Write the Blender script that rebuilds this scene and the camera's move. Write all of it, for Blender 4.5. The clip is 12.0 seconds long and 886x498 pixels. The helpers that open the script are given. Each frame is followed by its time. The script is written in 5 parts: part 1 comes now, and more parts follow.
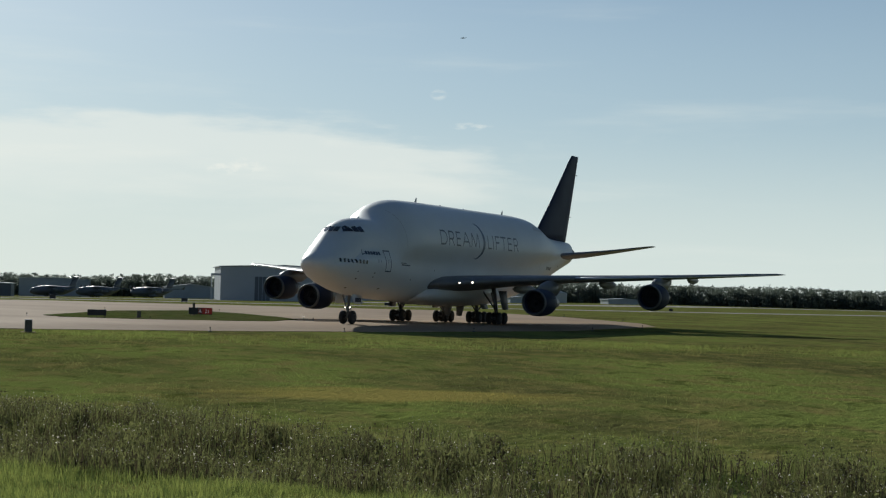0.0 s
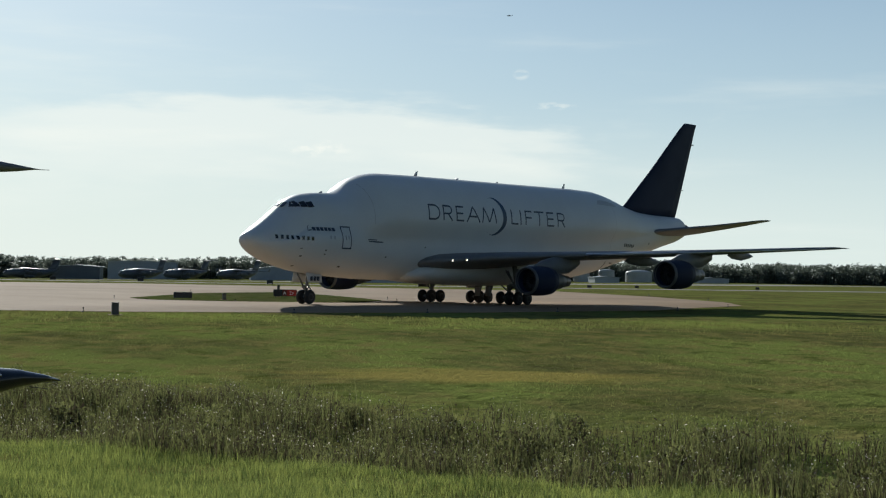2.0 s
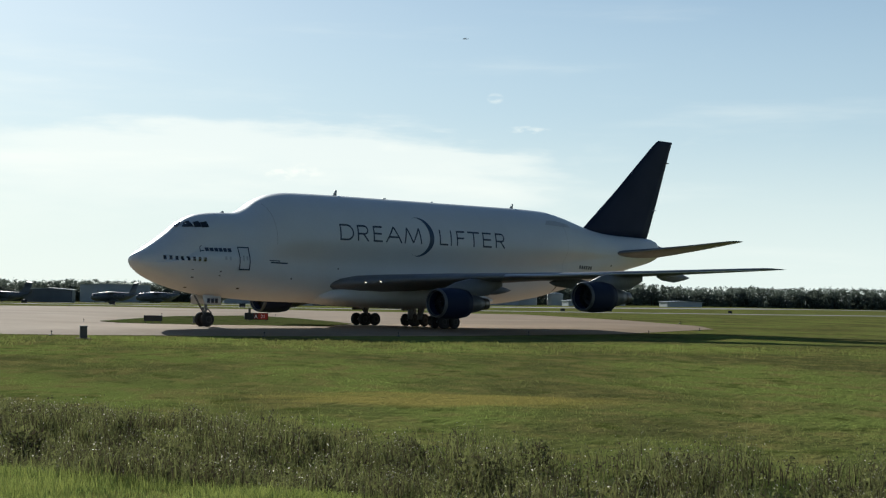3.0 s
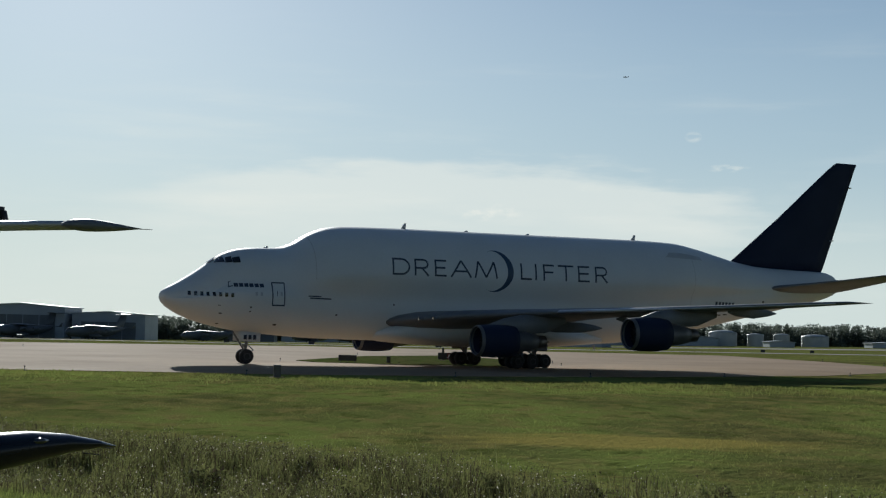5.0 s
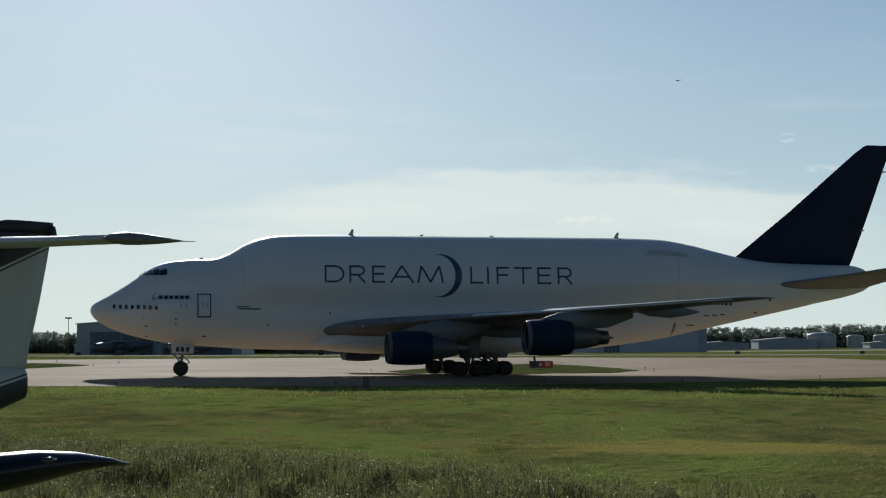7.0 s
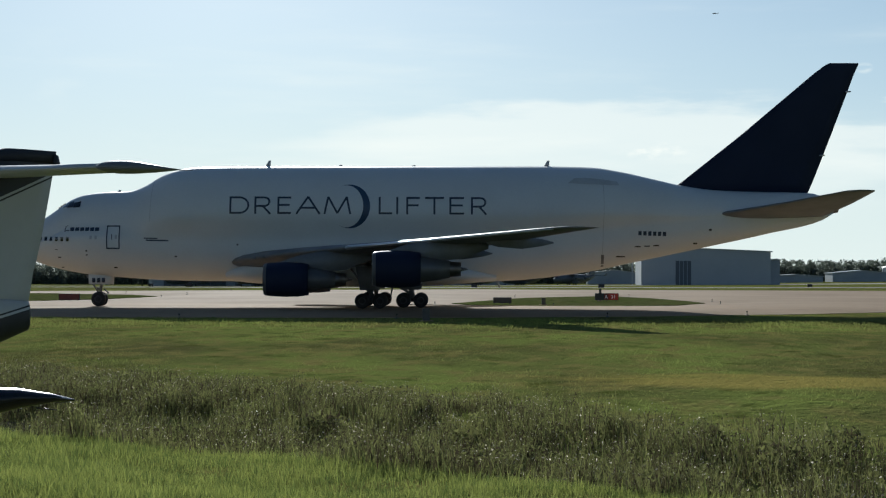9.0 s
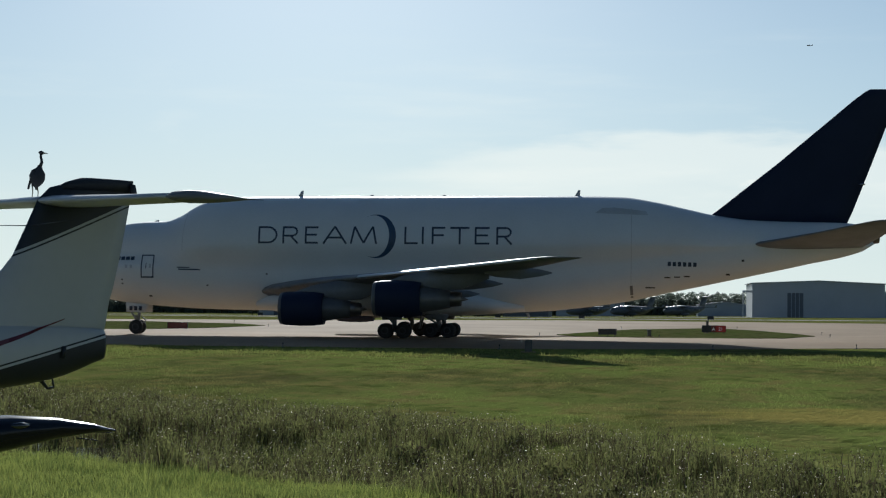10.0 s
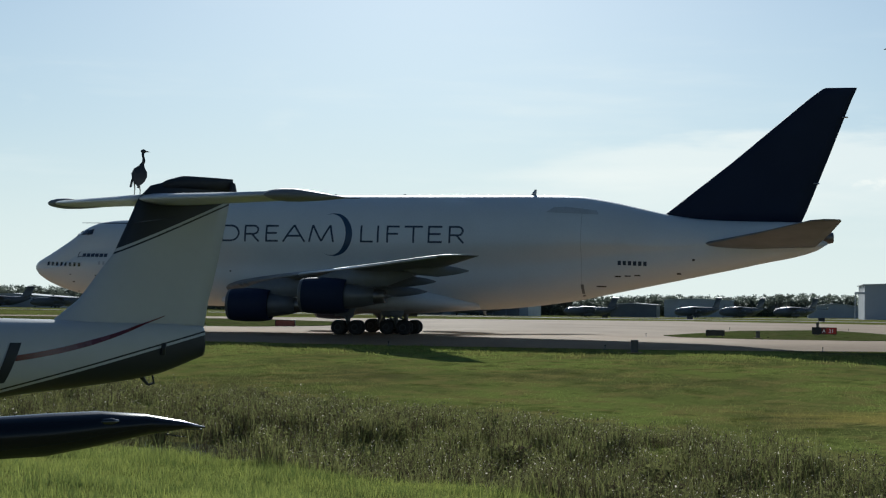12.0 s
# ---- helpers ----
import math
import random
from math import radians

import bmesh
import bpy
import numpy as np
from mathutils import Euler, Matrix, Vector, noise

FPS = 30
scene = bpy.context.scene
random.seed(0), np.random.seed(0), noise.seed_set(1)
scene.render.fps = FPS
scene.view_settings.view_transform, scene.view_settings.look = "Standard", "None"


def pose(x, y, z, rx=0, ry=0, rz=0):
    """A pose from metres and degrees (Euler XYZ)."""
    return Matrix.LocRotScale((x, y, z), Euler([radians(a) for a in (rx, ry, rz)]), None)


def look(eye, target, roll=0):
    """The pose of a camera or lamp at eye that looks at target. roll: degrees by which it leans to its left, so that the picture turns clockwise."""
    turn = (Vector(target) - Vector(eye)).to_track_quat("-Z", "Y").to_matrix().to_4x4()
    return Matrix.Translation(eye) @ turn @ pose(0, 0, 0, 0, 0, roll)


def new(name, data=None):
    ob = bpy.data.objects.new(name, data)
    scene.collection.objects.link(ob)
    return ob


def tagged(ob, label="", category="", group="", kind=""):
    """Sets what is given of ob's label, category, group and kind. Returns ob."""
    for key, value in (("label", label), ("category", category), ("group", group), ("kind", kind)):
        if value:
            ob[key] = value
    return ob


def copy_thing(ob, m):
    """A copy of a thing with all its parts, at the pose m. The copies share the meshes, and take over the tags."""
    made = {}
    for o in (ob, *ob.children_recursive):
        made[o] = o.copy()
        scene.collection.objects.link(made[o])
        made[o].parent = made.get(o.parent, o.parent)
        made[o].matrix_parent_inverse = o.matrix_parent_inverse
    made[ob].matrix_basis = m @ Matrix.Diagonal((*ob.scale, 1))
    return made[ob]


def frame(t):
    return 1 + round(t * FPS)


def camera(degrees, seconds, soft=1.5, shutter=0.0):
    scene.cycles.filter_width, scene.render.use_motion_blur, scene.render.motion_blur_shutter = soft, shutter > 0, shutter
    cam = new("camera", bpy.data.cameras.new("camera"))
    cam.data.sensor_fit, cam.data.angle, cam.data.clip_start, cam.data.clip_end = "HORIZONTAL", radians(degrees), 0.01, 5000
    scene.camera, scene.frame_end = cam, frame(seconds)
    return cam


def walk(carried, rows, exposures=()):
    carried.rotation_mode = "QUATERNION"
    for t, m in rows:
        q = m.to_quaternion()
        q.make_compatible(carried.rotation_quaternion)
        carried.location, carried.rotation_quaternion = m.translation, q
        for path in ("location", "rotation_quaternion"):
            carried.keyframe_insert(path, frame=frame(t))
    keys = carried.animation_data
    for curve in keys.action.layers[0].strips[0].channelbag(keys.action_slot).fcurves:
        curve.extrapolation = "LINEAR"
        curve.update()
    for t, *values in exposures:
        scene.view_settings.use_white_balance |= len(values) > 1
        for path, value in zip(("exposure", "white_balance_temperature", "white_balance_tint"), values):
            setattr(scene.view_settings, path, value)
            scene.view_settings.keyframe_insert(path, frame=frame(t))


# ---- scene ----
CAM_ROWS = [
    (0, 0.00, -0.00, 3.30, 10.998, 1.590, 1.57),
    (0.5, -0.01, 0.05, 3.31, 10.345, 1.376, 0.94),
    (1, -0.00, 0.10, 3.30, 9.576, 1.417, 0.87),
    (1.5, 0.04, 0.15, 3.30, 8.495, 1.377, 1.40),
    (2, 0.15, 0.20, 3.30, 8.019, 0.824, 1.15),
    (2.5, 0.28, 0.26, 3.30, 8.828, 0.608, 1.21),
    (3, 0.42, 0.34, 3.31, 8.929, 1.675, 1.19),
    (3.5, 0.55, 0.43, 3.29, 6.379, 2.666, 0.72),
    (3.7, 0.61, 0.48, 3.31, 5.097, 3.022, 0.90),
    (5.3, 0.99, 0.97, 3.30, 1.201, 2.940, 0.82),
    (5.5, 1.02, 1.01, 3.31, 0.636, 2.937, 0.36),
    (6, 1.12, 1.11, 3.31, 0.236, 2.983, -0.09),
    (6.5, 1.29, 1.23, 3.30, 0.000, 2.975, 0.36),
    (7, 1.45, 1.38, 3.29, -1.454, 3.249, 0.06),
    (7.2, 1.52, 1.44, 3.31, -2.524, 3.350, 0.01),
    (8.8, 2.08, 1.96, 3.29, -4.084, 1.101, 0.48),
    (9, 2.18, 2.03, 3.29, -4.013, 0.823, 0.18),
    (9.5, 2.41, 2.17, 3.30, -5.560, 1.045, -0.07),
    (10, 2.58, 2.28, 3.30, -7.906, 1.887, 0.53),
    (10.5, 2.63, 2.33, 3.31, -8.892, 2.531, 1.00),
    (11, 2.65, 2.36, 3.30, -9.978, 3.061, 0.51),
    (11.5, 2.67, 2.38, 3.31, -10.654, 2.460, 0.39),
    (12, 2.68, 2.39, 3.30, -11.733, 1.819, 0.91),
]
TAXI_ROWS = [
    (0, 15.50, 140.28, -124.27),
    (0.5, 12.32, 139.26, -127.73),
    (1, 9.08, 138.26, -131.16),
    (1.5, 5.77, 137.30, -134.58),
    (2, 2.41, 136.41, -137.87),
    (2.5, -0.98, 135.61, -141.03),
    (3, -4.36, 134.93, -144.11),
    (3.5, -7.73, 134.36, -147.14),
    (3.7, -9.07, 134.15, -148.37),
    (5.3, -20.03, 133.75, -157.65),
    (5.5, -21.39, 133.81, -158.78),
    (6, -24.77, 134.00, -161.57),
    (6.5, -28.09, 134.27, -164.27),
    (7, -31.36, 134.63, -166.81),
    (7.2, -32.66, 134.79, -167.80),
    (8.8, -43.05, 136.83, -175.16),
    (9, -44.34, 137.04, -175.83),
    (9.5, -47.56, 137.54, -177.39),
    (10, -50.73, 137.98, -178.64),
    (10.5, -53.89, 138.35, -179.47),
    (11, -57.07, 138.65, -179.98),
    (11.5, -60.33, 138.91, -180.15),
    (12, -63.63, 139.14, -180.24),
]
EXPOSURES = [(0, -0.16), (0.5, 0.08), (1.0, -0.08), (1.5, 0.10), (2.0, 0.0), (2.5, 0.34), (3.5, -0.1), (5.5, -0.22), (7, -0.18), (8.8, 0.0), (9.0, 0.06), (9.5, 0.31), (10.0, -0.04), (10.5, -0.3), (11.0, -0.62), (11.5, -0.32), (12, 0.0)]
cam = camera(30.84, 12.0, soft=1.2)


def view(x, y, z, yaw, pitch, roll):
    """Camera pose: yaw to the right of +Y, pitch upwards, roll to its left."""
    return pose(x, y, z, 90 + pitch, 0, -yaw) @ pose(0, 0, 0, 0, 0, roll)


walk(cam, [(t, view(*r)) for t, *r in CAM_ROWS],
     exposures=[(t, e, float(np.interp(t, [0, 3.5, 5.5, 10, 11, 12], [5590, 5550, 5480, 5400, 5250, 5380])), 6) for t, e in EXPOSURES])

# ---- light ----
SUN_EL, SUN_AZ = 20.0, -12.0  # degrees; azimuth to the left of +Y is negative
world = bpy.data.worlds.new("sky")
scene.world = world
world.use_nodes = True
wn, wl = world.node_tree.nodes, world.node_tree.links
wn.clear()
w_out = wn.new("ShaderNodeOutputWorld")
w_bg = wn.new("ShaderNodeBackground")
w_bg.inputs["Strength"].default_value = 0.06
w_sky = wn.new("ShaderNodeTexSky")
w_sky.sky_type = "NISHITA"
w_sky.sun_disc = False
w_sky.sun_elevation = radians(SUN_EL)
w_sky.sun_rotation = radians(SUN_AZ)
w_sky.air_density, w_sky.dust_density, w_sky.ozone_density = 1.0, 0.35, 2.0
# thin high cloud: noise stretched along the horizon, strongest in a low bank
w_tc = wn.new("ShaderNodeTexCoord")
w_sep = wn.new("ShaderNodeSeparateXYZ")
wl.new(w_tc.outputs["Generated"], w_sep.inputs[0])


def wmath(op, a, b=0.0, clamp=False):
    n = wn.new("ShaderNodeMath")
    n.operation, n.use_clamp = op, clamp
    for i, v in enumerate((a, b)):
        if isinstance(v, (int, float)):
            n.inputs[i].default_value = v
        else:
            wl.new(v, n.inputs[i])
    return n.outputs[0]


def wramp(v, lo, hi):
    n = wn.new("ShaderNodeMapRange")
    n.interpolation_type = "SMOOTHSTEP"
    n.inputs["From Min"].default_value, n.inputs["From Max"].default_value = lo, hi
    wl.new(v, n.inputs["Value"])
    return n.outputs[0]


def wnoise(scale, size, detail, lo, hi, loc=(0, 0, 0)):
    m = wn.new("ShaderNodeMapping")
    m.inputs["Scale"].default_value, m.inputs["Location"].default_value = scale, loc
    wl.new(w_tc.outputs["Generated"], m.inputs[0])
    n = wn.new("ShaderNodeTexNoise")
    n.inputs["Scale"].default_value, n.inputs["Detail"].default_value = size, detail
    n.inputs["Roughness"].default_value = 0.55
    wl.new(m.outputs[0], n.inputs["Vector"])
    return wramp(n.outputs["Fac"], lo, hi)


alt, side_x = w_sep.outputs["Z"], w_sep.outputs["X"]
wob = wmath("MULTIPLY", wmath("SUBTRACT", wnoise((4, 4, 22), 3.0, 5, 0.2, 0.8), 0.5), 0.016)
off = wmath("SUBTRACT", side_x, 0.03)
arch = wmath("ADD", wmath("ADD", alt, wob), wmath("MULTIPLY", wmath("MULTIPLY", off, off), 0.58))
wide = wmath("ADD", side_x, wmath("MULTIPLY", wob, 4.0))
bank = wmath("MULTIPLY", wramp(arch, 0.112, 0.099), wramp(arch, 0.035, 0.088))
bank = wmath("MULTIPLY", bank, wmath("MULTIPLY", wramp(wide, 0.235, 0.16), wramp(wide, -0.22, -0.08)))


def cloudlet(x, z, w, h):
    """A small ragged puff at a bearing and height."""
    a = wmath("DIVIDE", wmath("SUBTRACT", side_x, x), w)
    b = wmath("DIVIDE", wmath("SUBTRACT", alt, z), h)
    r = wmath("ADD", wmath("MULTIPLY", a, a), wmath("MULTIPLY", b, b))
    return wmath("MULTIPLY", wramp(r, 1.0, 0.0), wnoise((75, 75, 170), 1.3, 5, 0.42, 0.66))


small = wmath("ADD", wmath("ADD", cloudlet(0.060, 0.075, 0.024, 0.0065), cloudlet(0.184, 0.123, 0.006, 0.004)), cloudlet(0.205, 0.104, 0.016, 0.003))
streak = wmath("MULTIPLY", wnoise((1.6, 1.6, 14), 2.6, 6, 0.50, 0.80), wramp(alt, 0.30, 0.12))
puff = wmath("MULTIPLY", wnoise((5, 5, 12), 3.0, 6, 0.60, 0.78, (2.1, 0.4, 0.7)),
             wmath("MULTIPLY", wramp(alt, 0.05, 0.08), wramp(alt, 0.17, 0.11)))
cover = wmath("ADD", wmath("ADD", wmath("MULTIPLY", bank, 0.62), wmath("MULTIPLY", small, 0.42)), wmath("ADD", wmath("MULTIPLY", streak, 0.30), wmath("MULTIPLY", puff, 0.12)), True)
haze = wmath("MULTIPLY", wramp(alt, 0.34, -0.02), 0.82)
w_mix = wn.new("ShaderNodeMixRGB")
w_mix.inputs["Color2"].default_value = (16.8, 15.5, 12.6, 1)
wl.new(cover, w_mix.inputs["Fac"])
w_low = wn.new("ShaderNodeMixRGB")  # milky air near the horizon
w_low.inputs["Color2"].default_value = (10.3, 11.5, 11.1, 1)
wl.new(haze, w_low.inputs["Fac"])
wl.new(w_sky.outputs[0], w_low.inputs["Color1"])
w_glow = wn.new("ShaderNodeMixRGB")  # pale cream band just over the horizon
w_glow.inputs["Color2"].default_value = (15.0, 14.7, 11.9, 1)
wl.new(wmath("MULTIPLY", wramp(alt, 0.12, 0.0), 0.72), w_glow.inputs["Fac"])
wl.new(w_low.outputs[0], w_glow.inputs["Color1"])
wl.new(w_glow.outputs[0], w_mix.inputs["Color1"])
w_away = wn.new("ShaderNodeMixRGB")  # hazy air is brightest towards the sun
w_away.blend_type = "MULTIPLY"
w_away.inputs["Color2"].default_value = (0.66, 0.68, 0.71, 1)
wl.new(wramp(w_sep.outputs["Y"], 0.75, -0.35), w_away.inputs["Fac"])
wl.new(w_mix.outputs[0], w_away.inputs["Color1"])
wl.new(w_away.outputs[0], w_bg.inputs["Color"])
wl.new(w_bg.outputs[0], w_out.inputs["Surface"])

sun = new("sun", bpy.data.lights.new("sun", "SUN"))
sun.data.energy, sun.data.angle, sun.data.color = 4.6, radians(0.55), (1.0, 0.9, 0.74)
_az, _el = radians(SUN_AZ), radians(SUN_EL)
sun.matrix_world = look((math.sin(_az) * math.cos(_el) * 100, math.cos(_az) * math.cos(_el) * 100, math.sin(_el) * 100), (0, 0, 0))


# ---- materials ----
def material(name, base, rough=0.6, metal=0.0, var=0.15, size=3.0, fine=40.0, bump=0.0, spec=0.5, coat=0.0,
             second=None, island=0.0, per_object=0.0, glow=None, translucent=0.0):
    """Painted or natural surface with two scales of variation in metres, some wear and relief."""
    m = bpy.data.materials.new(name)
    m.use_nodes = True
    nt = m.node_tree
    n, l = nt.nodes, nt.links
    b = n["Principled BSDF"]
    b.inputs["Roughness"].default_value, b.inputs["Metallic"].default_value = rough, metal
    b.inputs["Specular IOR Level"].default_value = spec
    b.inputs["Coat Weight"].default_value = coat
    b.inputs["Coat Roughness"].default_value = 0.08
    tc = n.new("ShaderNodeTexCoord")

    def nz(scale, detail):
        t = n.new("ShaderNodeTexNoise")
        t.inputs["Scale"].default_value, t.inputs["Detail"].default_value = scale, detail
        l.new(tc.outputs["Object"], t.inputs["Vector"])
        return t.outputs["Fac"]

    big, small = nz(1.0 / size, 5), nz(fine, 3)
    mixf = n.new("ShaderNodeMath")
    mixf.operation = "MULTIPLY_ADD"
    l.new(big, mixf.inputs[0])
    mixf.inputs[1].default_value = 0.7
    sm = n.new("ShaderNodeMath")
    sm.operation = "MULTIPLY"
    l.new(small, sm.inputs[0])
    sm.inputs[1].default_value = 0.3
    l.new(sm.outputs[0], mixf.inputs[2])
    fac = mixf.outputs[0]
    for want, node, out in ((island, "ShaderNodeNewGeometry", "Random Per Island"), (per_object, "ShaderNodeObjectInfo", "Random")):
        if want:
            g = n.new(node)
            a = n.new("ShaderNodeMath")
            a.operation = "MULTIPLY_ADD"
            a.inputs[1].default_value = want
            l.new(g.outputs[out], a.inputs[0])
            sub = n.new("ShaderNodeMath")
            sub.operation = "SUBTRACT"
            l.new(fac, sub.inputs[0])
            sub.inputs[1].default_value = want / 2
            l.new(sub.outputs[0], a.inputs[2])
            fac = a.outputs[0]
    r = n.new("ShaderNodeMapRange")
    r.inputs["From Min"].default_value, r.inputs["From Max"].default_value = 0.3, 0.7
    l.new(fac, r.inputs["Value"])
    mx = n.new("ShaderNodeMixRGB")
    c2 = second or tuple(c * (1 - var) for c in base)
    mx.inputs["Color1"].default_value, mx.inputs["Color2"].default_value = (*base, 1), (*c2, 1)
    l.new(r.outputs[0], mx.inputs["Fac"])
    l.new(mx.outputs[0], b.inputs["Base Color"])
    rr = n.new("ShaderNodeMapRange")
    rr.inputs["To Min"].default_value, rr.inputs["To Max"].default_value = max(0.02, rough - 0.08), min(1, rough + 0.1)
    l.new(big, rr.inputs["Value"])
    l.new(rr.outputs[0], b.inputs["Roughness"])
    if bump:
        bp = n.new("ShaderNodeBump")
        bp.inputs["Strength"].default_value, bp.inputs["Distance"].default_value = bump, 0.02
        l.new(small, bp.inputs["Height"])
        l.new(bp.outputs[0], b.inputs["Normal"])
    if glow:
        b.inputs["Emission Color"].default_value, b.inputs["Emission Strength"].default_value = (*glow[:3], 1), glow[3]
    if translucent:
        tr = n.new("ShaderNodeBsdfTranslucent")
        l.new(mx.outputs[0], tr.inputs["Color"])
        ms = n.new("ShaderNodeMixShader")
        ms.inputs[0].default_value = translucent
        l.new(b.outputs[0], ms.inputs[1])
        l.new(tr.outputs[0], ms.inputs[2])
        l.new(ms.outputs[0], n["Material Output"].inputs["Surface"])
    return m


WHITE = material("white_paint", (0.68, 0.69, 0.675), 0.5, var=0.12, size=5, fine=6, coat=0.06)
BELLY = material("pale_grey_paint", (0.45, 0.46, 0.47), 0.35, var=0.12, size=4, fine=8, coat=0.2)
NAVY = material("dark_blue_paint", (0.015, 0.022, 0.050), 0.6, var=0.2, size=4, fine=8, coat=0.0, spec=0.18)
WING = material("grey_wing_paint", (0.19, 0.195, 0.20), 0.5, var=0.25, size=2, fine=5, spec=0.35)
ALU = material("bare_aluminium", (0.6, 0.6, 0.6), 0.38, 1.0, var=0.15, size=2, fine=20)
STEEL = material("grey_gear_paint", (0.20, 0.205, 0.205), 0.45, var=0.3, size=0.6, fine=20)
EXHAUST = material("heat_stained_metal", (0.22, 0.20, 0.18), 0.4, 0.9, var=0.45, size=0.7, fine=25)
RUBBER = material("tyre_rubber", (0.03, 0.03, 0.03), 0.85, var=0.4, size=0.3, fine=30, bump=0.2)
LETTER = material("slate_blue_lettering", (0.03, 0.045, 0.075), 0.4, var=0.15, size=1, fine=10)
CRES = material("crescent_blue", (0.03, 0.06, 0.11), 0.4, var=0.15, size=1, fine=10)
SEAM = material("grimy_white_paint", (0.54, 0.54, 0.52), 0.45, var=0.25, size=0.8, fine=8)
GLASS = material("dark_window_glass", (0.015, 0.018, 0.02), 0.06, var=0.2, size=0.5, fine=4, spec=0.8)
DARK = material("black_panel", (0.012, 0.012, 0.014), 0.5, var=0.3, size=0.5, fine=20)
LAMP = material("landing_light", (0.9, 0.9, 0.85), 0.2, glow=(1.0, 0.82, 0.58, 6.0))
RED = material("red_sign_panel", (0.36, 0.03, 0.02), 0.5, var=0.3, size=0.4, fine=20, glow=(0.6, 0.05, 0.03, 0.05))
RED2 = material("dull_red_panel", (0.16, 0.03, 0.02), 0.5, var=0.3, size=0.4, fine=20)
CORE = material("dull_core_metal", (0.13, 0.13, 0.13), 0.45, 0.3, var=0.3, size=0.8, fine=15)
HUBM = material("dark_hub_metal", (0.05, 0.05, 0.05), 0.5, 0.2, var=0.3, size=0.3, fine=20)
SIGNW = material("sign_character_white", (0.8, 0.8, 0.78), 0.4, glow=(0.9, 0.7, 0.6, 0.08))
SIGNB = material("black_sign_panel", (0.02, 0.02, 0.022), 0.45, var=0.3, size=0.4, fine=20)
GALV = material("weathered_box_metal", (0.11, 0.105, 0.09), 0.55, 0.2, var=0.3, size=0.3, fine=30)
KA_WHITE = material("tail_white_paint", (0.48, 0.49, 0.485), 0.4, var=0.1, size=1.2, fine=9, coat=0.0)
KA_DARK = material("tail_black_blue_paint", (0.024, 0.028, 0.034), 0.4, var=0.25, size=1.0, fine=9, spec=0.35)
POD = material("glossy_black_paint", (0.008, 0.010, 0.016), 0.22, var=0.2, size=1.0, fine=9, coat=0.0, spec=0.3)
KA_RED = material("maroon_stripe", (0.10, 0.010, 0.015), 0.25, var=0.15, size=0.6, fine=9, coat=0.5)
KA_BOOT = material("black_rubber_boot", (0.026, 0.026, 0.027), 0.6, var=0.4, size=0.4, fine=18, bump=0.15)
PLUME = material("dark_grey_plumage", (0.05, 0.055, 0.065), 0.75, var=0.5, size=0.12, fine=40, bump=0.3)
BEAK = material("bird_beak_horn", (0.12, 0.10, 0.05), 0.5, var=0.3, size=0.1, fine=40)
MILGREY = material("military_grey_paint", (0.10, 0.11, 0.12), 0.42, var=0.15, size=8, fine=2)
CLAD = material("pale_metal_cladding", (0.42, 0.44, 0.455), 0.5, var=0.12, size=14, fine=0.5)
CLAD2 = material("blue_grey_cladding", (0.35, 0.38, 0.415), 0.55, var=0.15, size=12, fine=0.5)
ROOFM = material("light_metal_roof", (0.40, 0.41, 0.41), 0.45, var=0.12, size=10, fine=0.5)
DOORM = material("dark_hangar_door", (0.13, 0.145, 0.16), 0.6, var=0.2, size=6, fine=0.6)
TANKM = material("white_tank_paint", (0.42, 0.43, 0.42), 0.45, var=0.12, size=6, fine=0.5)
# leaf colours paler and greyer than real foliage, with distance haze painted in
LEAF = material("haze_paled_leaves", (0.16, 0.18, 0.145), 0.95, second=(0.13, 0.15, 0.12), size=25, fine=0.5, island=0.15, spec=0.0, translucent=0.6)
BARK = material("tree_bark", (0.09, 0.07, 0.05), 0.9, var=0.4, size=1, fine=8)
CONC = material("taxiway_concrete", (0.41, 0.29, 0.18), 0.88, second=(0.285, 0.20, 0.125), size=16, fine=1.2, bump=0.05, spec=0.04)
RUNW = material("far_runway_concrete", (0.33, 0.30, 0.25), 0.9, spec=0.1, var=0.15, size=30, fine=0.6)
WATERM = material("ditch_water", (0.02, 0.025, 0.02), 0.05, var=0.3, size=1, fine=3, spec=0.6)


